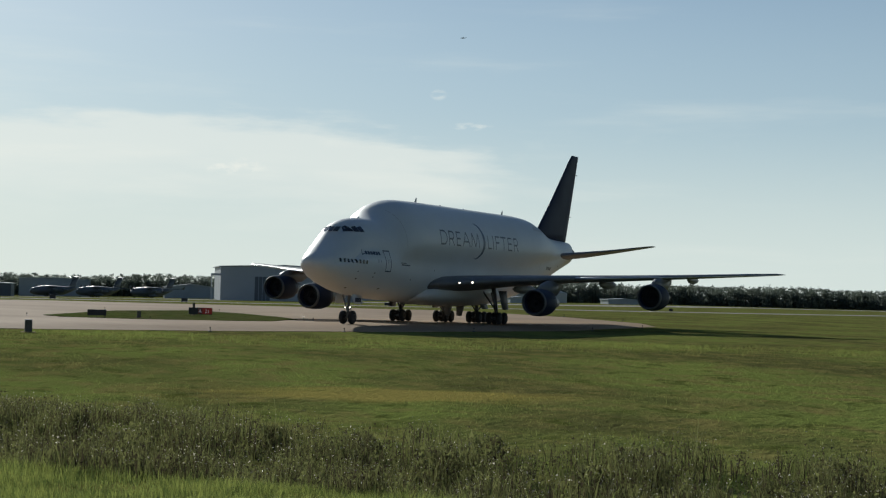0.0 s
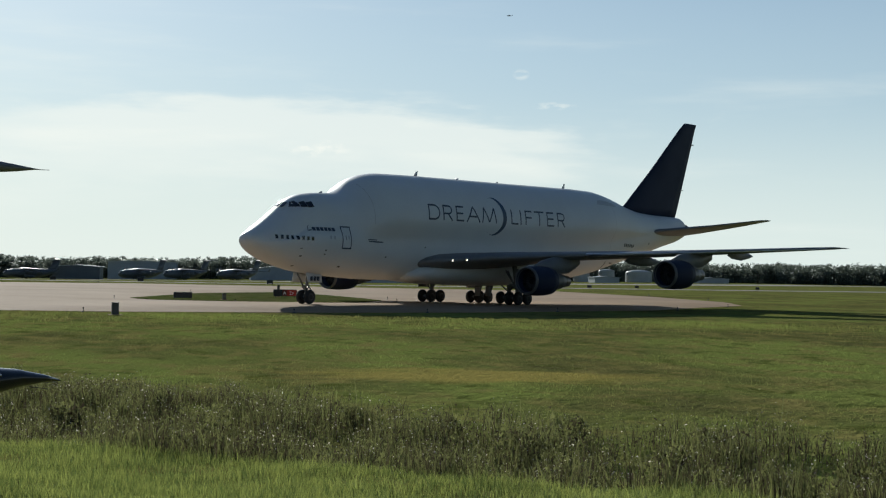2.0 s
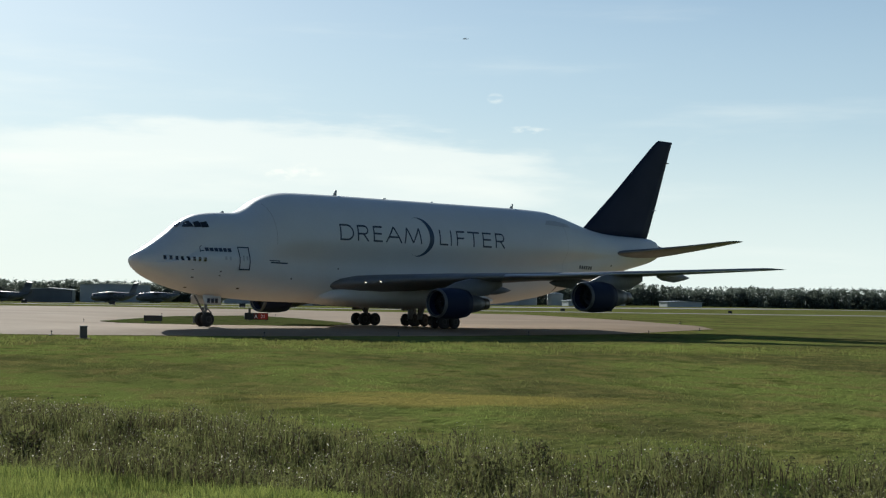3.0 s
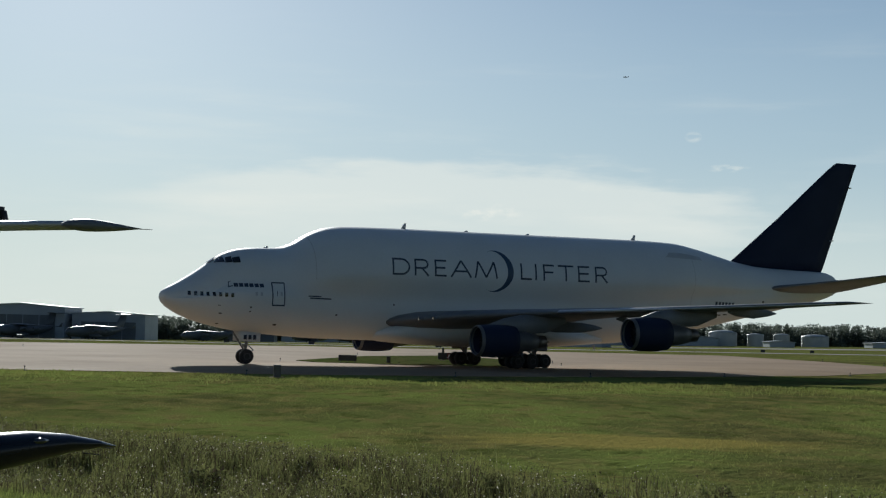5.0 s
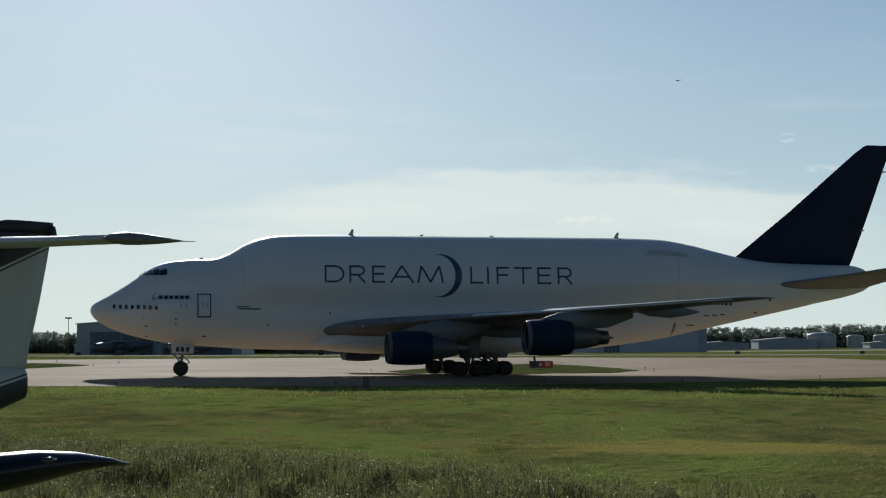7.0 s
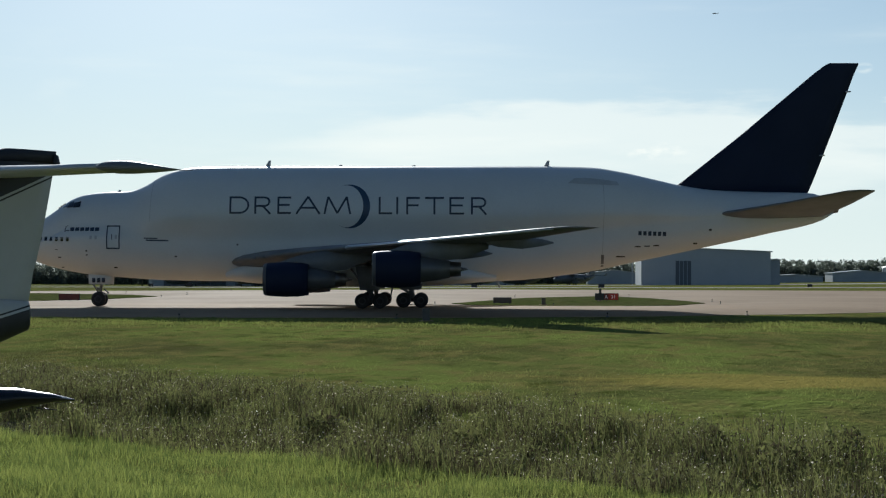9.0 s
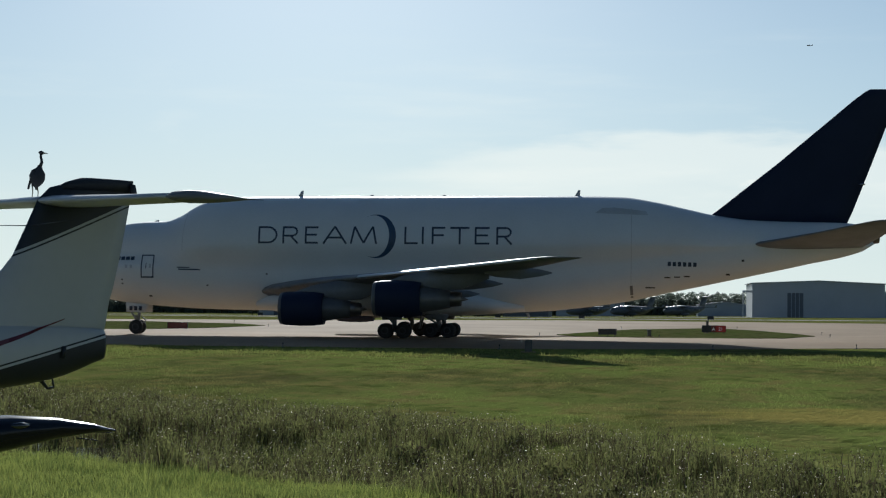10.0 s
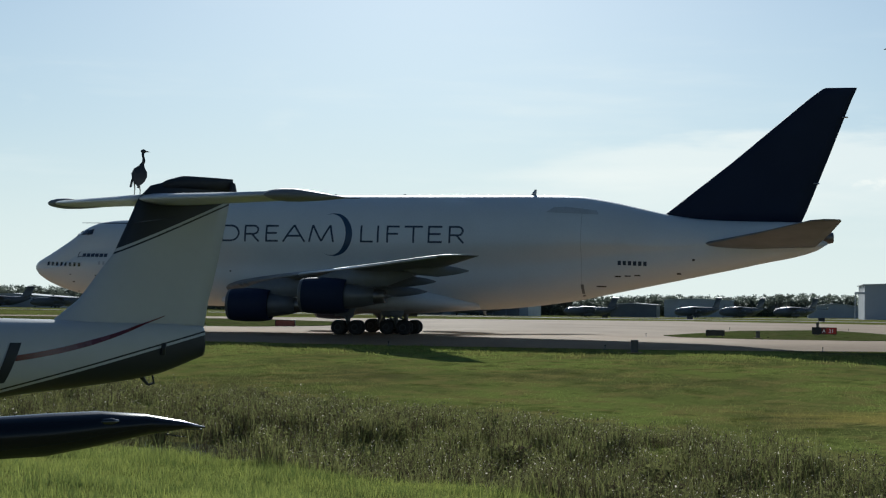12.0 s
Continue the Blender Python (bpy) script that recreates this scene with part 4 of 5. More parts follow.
def t_tail_twin():
    twin = thing("twin_turboprop", "parked white T-tailed twin with black fin tip and maroon stripe", "aircraft", m=TWIN_AT)
    hull = between(twin_hull, (0.35, 2.32), (2.93, 1.72), [(0.05, None), (0.03, 0.05), (0.0, 0.03), (None, 0.0)])
    part("fuselage", hull[0], KA_WHITE, twin, "white glossy rear fuselage")
    part("pinstripe", hull[1], KA_DARK, twin)
    part("white_band", hull[2], KA_WHITE, twin)
    part("belly", hull[3], KA_DARK, twin, "black painted belly")
    fin = between(twin_fin, (1.54, 3.345), (0.03, 3.975), [(None, -0.05), (-0.05, -0.03), (-0.03, 0.0), (0.0, None)])
    f = part("fin", fin[0], KA_WHITE, twin, "white swept fin")
    part("pinstripe", fin[1], KA_DARK, f)
    part("white_band", fin[2], KA_WHITE, f)
    part("fin_tip", fin[3], KA_DARK, f, "black painted upper fin")
    part("fin_cap", loft([airfoil((1.02, 0, 4.12), 1.10, 0.20, "z"), airfoil((0.86, 0, 4.21), 0.93, 0.19, "z"), airfoil((0.66, 0, 4.27), 0.73, 0.12, "z")]), KA_BOOT, f, "scuffed black fin cap")
    part("rudder_horn", loft([[(-0.02, 0.05, 4.0), (-0.13, 0.02, 4.02), (-0.13, -0.02, 4.02), (-0.02, -0.05, 4.0)], [(-0.02, 0.05, 4.14), (-0.12, 0.02, 4.10), (-0.12, -0.02, 4.10), (-0.02, -0.05, 4.14)],
                              [(-0.02, 0.04, 4.23), (-0.09, 0.02, 4.22), (-0.09, -0.02, 4.22), (-0.02, -0.04, 4.23)]]), KA_BOOT, f)
    for sign in (1, -1):
        st = [airfoil((le, sign * y, 3.96 - 0.02 * sign * y), le - te, th) for y, le, te, th in ((0.0, 1.24, 0.12, 0.17), (0.3, 1.22, 0.14, 0.16), (1.6, 1.16, 0.2, 0.125), (2.78, 1.10, 0.26, 0.105))]
        s = part("stabiliser", loft(st), KA_WHITE, twin, "white horizontal stabiliser")
        cap = [airfoil((le, sign * y, 3.96 - 0.02 * sign * y + dz), le - te, th) for y, le, te, th, dz in ((2.60, 1.10, 0.27, 0.118, 0), (2.74, 1.16, 0.25, 0.165, -0.004), (2.88, 1.08, 0.24, 0.15, -0.004), (2.95, 0.9, 0.24, 0.09, 0.0), (3.0, 0.6, 0.22, 0.02, 0.003))]
        part("stabiliser_tip", loft(cap), WING, s, "smooth grey pointed tip cap")
        part("static_wick", tube((0.26, sign * 2.96, 3.96 - 0.059 * sign), (0.08, sign * 2.98, 3.965 - 0.06 * sign), 0.006, 0.003, 6), DARK, s)
        # wing, nacelle, tip pod
        w = [airfoil((le, sign * y, z), le - te, th) for y, le, te, th, z in ((0.4, 8.3, 6.0, 0.36, 1.12), (2.3, 8.2, 5.9, 0.33, 1.28), (5, 7.6, 5.6, 0.24, 1.62), (7.75, 7.0, 5.35, 0.17, 1.93))]
        wg = part("wing", loft(w), KA_WHITE, twin, "white low wing")
        pod = []
        for x, r, wd, z in ((7.45, 0.02, 0.02, 1.93), (7.3, 0.07, 0.06, 1.935), (6.95, 0.125, 0.11, 1.94), (6.5, 0.15, 0.14, 1.95), (6.1, 0.155, 0.15, 1.96), (5.75, 0.13, 0.13, 1.985), (5.42, 0.08, 0.09, 1.995), (5.15, 0.035, 0.05, 1.98), (4.98, 0.008, 0.012, 1.955)):
            pod.append([(x, sign * (8.18 + wd * math.cos(i * math.tau / 24)), z - 0.015 + r * 0.92 * math.sin(i * math.tau / 24) * (0.85 if math.sin(i * math.tau / 24) > 0 else 1.0)) for i in range(24)])
        p = part("tip_pod", loft(pod), POD, wg, "glossy black wing tip pod")
        part("tip_root", loft([airfoil((7.0, sign * 7.7, 1.925), 1.65, 0.175), airfoil((6.95, sign * 8.12, 1.955), 1.5, 0.17)]), KA_WHITE, wg)
        part("position_light", lathe([(5.78, 0.005), (5.76, 0.018), (5.71, 0.022), (5.66, 0.012)], "x", 12, (0, sign * 8.295, 2.01)), GLASS, wg, "clear position light lens")
        for k in (0.0, 0.14):
            part("static_wick", tube((5.1 + k, sign * 8.14, 1.93 - k * 0.2), (4.98 + k, sign * (8.15 + k * 0.4), 1.925 - k * 0.3), 0.005, 0.003, 6), DARK, wg)
        n = part("nacelle", lathe([(9.9, 0.12), (9.7, 0.3), (9.0, 0.42), (8.0, 0.44), (6.6, 0.34), (5.9, 0.12)], "x", 22, (0, sign * 2.35, 1.42)), KA_WHITE, twin, "white engine nacelle")
        part("spinner", lathe([(9.9, 0.15), (10.05, 0.12), (10.2, 0.02)], "x", 16, (0, sign * 2.35, 1.42)), ALU, n)
        for i in range(3):
            a = i * math.tau / 3 + 0.4
            bm = add_box(bmesh.new(), -0.03, 0.03, -0.08, 0.08, 0.1, 1.2, 0.02, Matrix.Translation((9.95, sign * 2.35, 1.42)) @ Matrix.Rotation(a, 4, "X") @ Matrix.Rotation(0.5, 4, "Z"))
            part("propeller_blade", bm, DARK, n)
        leg = part("main_gear", tube((7.4, sign * 2.35, 1.1), (7.35, sign * 2.35, 0.28), 0.06), STEEL, twin)
        part("tyre", lathe([(-0.09, 0.14), (-0.1, 0.2), (-0.06, 0.27), (0.06, 0.27), (0.1, 0.2), (0.09, 0.14)], "y", 20, (7.35, sign * 2.35, 0.27)), RUBBER, leg)
    leg = part("nose_gear", tube((9.9, 0, 1.2), (9.9, 0, 0.25), 0.05), STEEL, twin)
    part("tyre", lathe([(-0.07, 0.12), (-0.08, 0.18), (-0.05, 0.25), (0.05, 0.25), (0.08, 0.18), (0.07, 0.12)], "y", 20, (9.9, 0, 0.25)), RUBBER, leg)
    # stripe, registration bars, tie-down ring, wire aerial
    part("stripe", side_strokes([(x, 2.03 + 0.03 * (3.6 - x) + 0.062 * max(0, 3.6 - x) ** 2) for x in np.linspace(2.95, 0.92, 24)], 0.065), KA_RED, twin, "maroon painted stripe")
    bars = bmesh.new()
    for i in range(4):  # slanted bars that follow the curve of the hull
        prev = None
        for z in np.linspace(1.80, 2.25, 9):
            x0 = 3.06 + 0.40 * i - (z - 1.80) * 0.42
            row = [bars.verts.new((x, twin_half(x, z) + 0.010, z)) for x in (x0, x0 + 0.07, x0 + 0.14)]
            if prev:
                for u in (0, 1):
                    bars.faces.new((prev[u], prev[u + 1], row[u + 1], row[u]))
            prev = row
    bmesh.ops.recalc_face_normals(bars, faces=bars.faces)
    part("registration_bar", bars, KA_DARK, twin, "dark plain bars")
    part("tie_down", join([tube((1.18, 0, 1.86), (1.06, 0, 1.72), 0.035, 0.015), tube((1.06, 0, 1.72), (0.98, 0, 1.74), 0.014), tube((0.98, 0, 1.74), (1.0, 0, 1.84), 0.012)]), KA_DARK, twin, "black tie-down ring")
    part("drain_pipe", tube((0.97, twin_half(0.97, 2.1) + 0.012, 2.09), (0.96, twin_half(0.97, 2.22) + 0.015, 2.23), 0.03), KA_DARK, twin)
    for sign in (1, -1):
        part("whisker_aerial", tube((1.32, 0, 3.66), (1.36, sign * 1.25, 3.70), 0.007, 0.004, 6), DARK, f, "thin whisker aerial")
    for k in range(5):
        x = 5.6 + 0.55 * k
        part("cabin_window", lathe([(twin_half(x, 2.15) - 0.02, 0.15), (twin_half(x, 2.15) + 0.004, 0.14), (twin_half(x, 2.15) + 0.006, 0.02)], "y", 16, (x, 0, 2.15)), GLASS, twin)
    return twin


t_tail_twin()


def wading_bird(x, y, z, turn):
    b = thing("heron", "slim dark grey heron standing on the stabiliser", "bird", m=pose(x, y, z, 0, 0, turn))
    body = []
    for u, r, zz in ((0.0, 0.005, 0.15), (0.0, 0.045, 0.18), (0.01, 0.08, 0.23), (0.025, 0.098, 0.29), (0.045, 0.085, 0.35), (0.065, 0.04, 0.40), (0.08, 0.02, 0.44)):
        body.append([(u + 1.1 * r * math.sin(i * math.tau / 16), r * math.cos(i * math.tau / 16) * 0.95, zz - r * 0.35 * math.sin(i * math.tau / 16)) for i in range(16)])
    part("body", loft(body), PLUME, b, "dark grey feathered body")
    for s in (1, -1):
        w = [[(u + 0.2 * r * math.sin(i * math.tau / 10), s * (0.065 + 0.02 * math.cos(i * math.tau / 10)), zz + r * math.sin(i * math.tau / 10)) for i in range(10)] for u, r, zz in ((-0.06, 0.008, 0.14), (-0.045, 0.03, 0.19), (-0.015, 0.05, 0.26), (0.03, 0.04, 0.33), (0.05, 0.01, 0.37))]
        part("folded_wing", loft(w), PLUME, b)
        leg = join([tube((-0.02, s * 0.04, 0.20), (0.0, s * 0.045, 0.1), 0.011, 0.007, 8), tube((0.0, s * 0.045, 0.1), (-0.01, s * 0.05, 0.004), 0.006, 0.006, 8)])
        for a in (-0.5, 0.0, 0.5):
            add_tube(leg, (-0.01, s * 0.05, 0.006), (0.05 * math.cos(a), s * 0.05 + 0.05 * math.sin(a), 0.004), 0.005, 0.003, 6)
        part("leg", leg, BEAK, b, "thin leg with long toes")
    neck = [(0.08, 0.43, 0.026), (0.105, 0.47, 0.02), (0.10, 0.51, 0.017), (0.085, 0.545, 0.016), (0.09, 0.58, 0.018)]
    part("neck", loft([[(x_ + r * math.sin(i * math.tau / 12), r * math.cos(i * math.tau / 12), z_) for i in range(12)] for x_, z_, r in neck]), PLUME, b, "slender neck")
    part("head", loft([[(u, r * math.cos(i * math.tau / 12), 0.598 + dz + r * math.sin(i * math.tau / 12)) for i in range(12)] for u, r, dz in ((0.045, 0.005, 0.004), (0.065, 0.02, 0.002), (0.095, 0.027, 0), (0.125, 0.02, -0.003), (0.14, 0.012, -0.006))]), PLUME, b)
    part("beak", loft([[(u, r * math.cos(i * math.tau / 8), 0.592 - (u - 0.13) * 0.12 + r * math.sin(i * math.tau / 8)) for i in range(8)] for u, r in ((0.13, 0.012), (0.18, 0.007), (0.225, 0.001))]), BEAK, b, "long pointed beak")
    return b


BIRD_LOCAL = TWIN_AT @ Vector((0.62, -1.22, 4.052))
wading_bird(BIRD_LOCAL.x, BIRD_LOCAL.y, BIRD_LOCAL.z, -25)


# ---- airfield furniture ----
def place(x, y):
    return float(level(x, y))


def text_mesh(word, height):
    cu = bpy.data.curves.new("char", "FONT")
    cu.body, cu.size, cu.align_x, cu.extrude = word, height * 1.38, "CENTER", 0.006
    ob = bpy.data.objects.new("char", cu)
    me = bpy.data.meshes.new_from_object(ob)
    bpy.data.objects.remove(ob)
    bm = bmesh.new()
    bm.from_mesh(me)
    bpy.data.meshes.remove(me)
    bmesh.ops.transform(bm, matrix=Matrix.Rotation(math.pi / 2, 4, "X"), verts=bm.verts)
    return bm


def guidance_sign(x, y, w, h, words, label, turn=0.0, z=None):
    s = thing("guidance_sign", label, "sign", "taxiway guidance signs", pose(x, y, place(x, y) + 0.1 if z is None else z, 0, 0, turn))
    part("cabinet", box(-w / 2, w / 2, -0.1, 0.1, 0.16, 0.16 + h, 0.02), SIGNB, s, "black sign cabinet", False)
    for k in (-0.4, 0, 0.4):
        part("leg", tube((k * w, 0, 0), (k * w, 0, 0.2), 0.04), GALV, s)
    for x0, x1, mat, word in words:
        if mat:
            part("panel", box(x0, x1, -0.108, -0.1, 0.2, 0.12 + h, 0.003), mat, s, "sign face panel", False)
        if word:
            bm = text_mesh(word, h * 0.5)
            bmesh.ops.translate(bm, vec=((x0 + x1) / 2, -0.116, 0.16 + h * 0.25), verts=bm.verts)
            part("character", bm, SIGNW, s, "pale sign character", False)
    return s


guidance_sign(-3.05, 160.3, 1.8, 0.56, [(-0.85, 0.85, SIGNB, "")], "dark back of a taxiway guidance sign on turf", 4)
guidance_sign(7.8, 179.9, 2.6, 0.75, [(-1.25, -0.3, SIGNB, ""), (-0.3, 0.2, RED2, "A"), (0.2, 1.25, RED, "21")], "taxiway sign with black and red panels on turf", 2)
guidance_sign(-48.2, 165.8, 2.15, 0.66, [(-1.0, 1.0, RED2, "")], "taxiway sign with a dull red panel on turf", 8)


def marker_box(x, y, w, h, label, mat=None):
    s = thing("marker_box", label, "marker", "", pose(x, y, place(x, y) + (0.1 if 150 < y < 240 else 0.0), 0, 0, 12))
    part("post", box(-w / 2, w / 2, -w / 3, w / 3, 0, h, 0.03), mat or GALV, s, "grey metal body", False)
    part("cap", box(-w / 2 - 0.03, w / 2 + 0.03, -w / 3 - 0.03, w / 3 + 0.03, h, h + 0.05, 0.015), GALV, s, "", False)
    part("plinth", box(-w, w, -w, w, -0.3, 0.05, 0.02), CONC, s, "concrete plinth", False)
    return s


marker_box(-6.45, 109.1, 0.46, 0.80, "weathered metal cabinet on a plinth in the turf")
marker_box(1.0, 161.0, 0.36, 0.62, "narrow dark marker post on turf")
marker_box(7.15, 182.5, 0.26, 1.35, "tall dark post behind the red sign")
for x, y in ((-46, 470), (-92, 410), (-20, 440), (-175, 470), (14, 420), (86, 540), (132, 560), (160, 600), (215, 620), (-130, 520)):
    s = thing("distance_marker", "small dark runway distance marker on far turf", "marker", "runway markers", pose(x, y, place(x, y), 0, 0, 10))
    part("board", box(-0.8, 0.8, -0.2, 0.2, 0.2, 1.1, 0.05), SIGNB, s, "", False)
    for k in (-0.6, 0.6):
        part("leg", tube((k, 0, -0.2), (k, 0, 0.3), 0.08), GALV, s)

lamp0 = thing("edge_light", "small taxiway edge light on a thin stem", "light", "taxiway edge lights", pose(-60, 113, 0))
part("stem", tube((0, 0, -0.1), (0, 0, 0.22), 0.03, 0.025), GALV, lamp0)
part("lens", lathe([(0.22, 0.04), (0.25, 0.055), (0.31, 0.05), (0.33, 0.01)], "z", 12), GLASS, lamp0, "blue glass lens")
part("base", lathe([(-0.02, 0.16), (0.03, 0.15), (0.05, 0.04)], "z", 14), GALV, lamp0)
for x, y in ((-40, 112.5), (-24, 112.5), (-9, 115), (6, 121), (17, 128), (30, 139), (45, 153), (57, 174), (-9.5, 157.5), (2, 154), (19, 168), (19.5, 182), (12, 219),
             (-3, 208), (-46, 196), (-47, 214), (-58, 224), (-55, 160), (-75, 157.5), (66, 210), (66, 240), (40, 287), (10, 287), (-20, 284), (-50, 258)):
    copy_thing(lamp0, pose(x, y, 0.02 + crown(x, y)))


# ---- far side of the field ----
def transport():
    """A big grey four-engined T-tailed transport; x forward, nose at 0."""
    c = thing("transport_jet", "distant parked grey T-tailed military transport jet", "aircraft", "parked transport jets")
    prof = ((0, 0.1, 4.2), (0.8, 1.3, 4.25), (2.5, 2.3, 4.4), (5, 3.0, 4.6), (9, 3.4, 4.7), (34, 3.4, 4.7), (40, 3.0, 5.3), (46, 2.1, 6.3), (51, 1.0, 7.2), (52.5, 0.3, 7.4))
    part("fuselage", loft([[(-s, r * math.cos(i * math.tau / 20), z + r * math.sin(i * math.tau / 20)) for i in range(20)] for s, r, z in prof]), MILGREY, c)
    part("windscreen", lathe([(-2.0, 1.2), (-3.0, 1.9), (-3.2, 1.0)], "x", 14, (0, 0, 5.6)), GLASS, c)
    for g in (1, -1):
        part("wing", loft([airfoil((-s, g * y, z), ch, th) for y, s, ch, th, z in ((0, 16, 11.5, 1.6, 8.3), (3, 17, 11, 1.5, 8.3), (14, 24.5, 7, 0.8, 7.9), (25, 32, 3.4, 0.35, 7.5))]), MILGREY, c)
        part("winglet", loft([airfoil((-s, g * y, z), ch, 0.2, "z") for y, s, ch, z in ((25, 32.3, 3.0, 7.4), (25.8, 34.2, 1.4, 9.9))]), MILGREY, c)
        for y, s in ((8.2, 15.5), (14.8, 20.5)):
            part("engine", lathe([(-s - 0.6, 0.9), (-s, 1.1), (-s - 0.2, 1.25), (-s - 2, 1.35), (-s - 4, 1.1), (-s - 5.8, 0.6), (-s - 6, 0.2)], "x", 16, (0, g * y, 5.6)), MILGREY, c)
        part("tailplane", loft([airfoil((-s, g * y, z), ch, th) for y, s, ch, th, z in ((0, 48.5, 6.0, 0.8, 16.3), (9.9, 53.5, 3.0, 0.3, 16.1))]), MILGREY, c)
        part("gear_pod", lathe([(-17.5, 0.2), (-18.5, 1.0), (-25, 1.2), (-29, 0.3)], "x", 14, (0, g * 3.0, 2.1)), MILGREY, c)
        for s in (20.5, 23.5):
            part("wheel", lathe([(-0.3, 0.5), (-0.2, 0.62), (0.2, 0.62), (0.3, 0.5)], "y", 14, (-s, g * 3.1, 0.62)), RUBBER, c)
    part("fin", loft([airfoil((-s, 0, z), ch, th, "z") for s, z, ch, th in ((41, 7.0, 9.5, 1.0), (44, 9.0, 8.0, 0.9), (49, 16.3, 6.2, 0.7))]), MILGREY, c)
    part("nose_wheel", lathe([(-0.4, 0.4), (-0.3, 0.5), (0.3, 0.5), (0.4, 0.4)], "y", 14, (-4.5, 0, 0.5)), RUBBER, c)
    part("nose_strut", tube((-4.5, 0, 0.5), (-4.5, 0, 2.4), 0.2), STEEL, c)
    return c


first = True
for x, y, turn in ((-76, 1290, 230), (-41, 1290, 230), (1, 1290, 230), (-166, 1300, 222), (-236, 1300, 222), (-247, 1015, 236), (-201, 1015, 236), (-560, 1150, 235), (-610, 1150, 235)):
    m = pose(x, y, place(x, y), 0, 0, turn)
    if first:
        jet2 = transport()
        jet2.matrix_world = m
        first = False
    else:
        copy_thing(jet2, m)


def shed(name, label, x0, x1, y0, depth, h, rise, wall, roof, doors=(), overhang=0.0, ribs=0):
    """A big hangar or shed: walls, pitched roof, doors, cladding ribs."""
    z = place((x0 + x1) / 2, y0) - 0.3
    b = thing(name, label, "building", "", pose(x0, y0, z))
    w = x1 - x0
    ring = lambda y: [(0, y, 0), (w, y, 0), (w, y, h), (w / 2, y, h + rise), (0, y, h)]
    part("wall", loft([ring(0), ring(depth)]), wall, b, "", False)
    part("roof", loft([[(-1, y, h + 0.05), (w / 2, y, h + rise + 0.05), (w + 1, y, h + 0.05), (w + 1, y, h + 0.6), (w / 2, y, h + rise + 0.6), (-1, y, h + 0.6)] for y in (-1, depth + 1)]), roof, b, "", False)
    for a, c, top in doors:
        d = part("door", box(a, c, -0.35, -0.05, 0, top), DOORM, b, "dark sliding door", False)
        for k in np.linspace(a, c, 5)[1:-1]:
            part("door_rib", box(k - 0.15, k + 0.15, -0.5, -0.35, 0, top), CLAD2, d, "", False)
    for k in range(ribs):
        u = (k + 0.5) * h / ribs
        part("cladding_rail", box(0.2, w - 0.2, -0.12, -0.003, u - 0.12, u + 0.12), wall, b, "", False)
    if overhang:
        part("door_rail", box(-overhang, 0, 0, 3, h * 0.74, h * 0.80), wall, b, "door guide rail", False)
        part("rail_post", box(-overhang, -overhang + 0.6, 1, 1.6, 0, h * 0.74), wall, b, "", False)
    return b


shed("hangar", "large pale grey metal hangar with a tall dark door", 52.3, 127.3, 950, 70, 19.6, 1.6, CLAD, ROOFM, [(20, 29, 14.4)], 5.5, 4)
shed("annex", "low grey lean-to beside the hangar", 127.9, 133.3, 955, 50, 14.5, 0.5, CLAD2, ROOFM)
shed("hangar", "blue-grey hangar with wide dark doors", -268, -211, 1060, 60, 20.5, 2.2, CLAD2, CLAD, [(9, 51, 15.5)], 0, 3)
shed("hangar", "blue-grey hangar with dark doors beside another", -208, -160, 1070, 60, 17.0, 1.6, CLAD2, CLAD, [(6, 42, 12)], 0, 3)
shed("terminal_shed", "wide pale building behind the parked jets", -97, -36, 1480, 60, 15.5, 0.8, CLAD2, CLAD, [], 0, 2)
shed("open_shed", "dark open shed with a light metal roof", -132, -94, 1340, 40, 10.5, 1.2, DOORM, ROOFM)
shed("open_shed", "low white-roofed shed near the woods", 30, 76, 1420, 40, 9.5, 3.0, CLAD2, ROOFM)
shed("store", "low grey store beside the tanks", 246, 298, 1440, 40, 7.5, 2.5, CLAD2, ROOFM)
shed("store", "low grey store near the woods", 190, 236, 1430, 40, 5.5, 1.5, CLAD2, ROOFM)
shed("store", "low white-roofed store on the far side", -300, -262, 1180, 40, 7.5, 1.5, CLAD2, ROOFM)
shed("store", "long low white-roofed store on the far side", -640, -560, 1200, 40, 8.5, 2.5, CLAD2, ROOFM)
shed("store", "pale store on the far side", 330, 352, 1380, 25, 4.5, 1.0, CLAD, ROOFM)
shed("store", "small pale store on the far side", 420, 452, 1380, 25, 4.0, 1.0, CLAD, ROOFM)


def fuel_tank(x0, x1, y, h, label):
    r = (x1 - x0) / 2
    t = thing("fuel_tank", label, "tank", "fuel tanks", pose((x0 + x1) / 2, y, place(x0, y) - 0.2))
    part("shell", lathe([(0, r), (h, r)], "z", 40, cap=False), TANKM, t, "white steel shell")
    part("dome", lathe([(h, r + 0.2), (h + 0.25, r + 0.2), (h + r * 0.16, r * 0.55), (h + r * 0.2, 0.05)], "z", 40), TANKM, t, "shallow domed roof")
    for i in range(3):
        part("hoop", lathe([(h * (i + 1) / 3.2 - 0.15, r + 0.01), (h * (i + 1) / 3.2, r + 0.15), (h * (i + 1) / 3.2 + 0.15, r + 0.01)], "z", 40, cap=False), TANKM, t)
    part("stair", join([tube((-r - 0.5 + 0.1 * k, -r * 0.4, k * h / 8), (-r - 0.4 + 0.1 * k, -r * 0.4, (k + 1) * h / 8), 0.25, None, 6) for k in range(8)]), GALV, t)


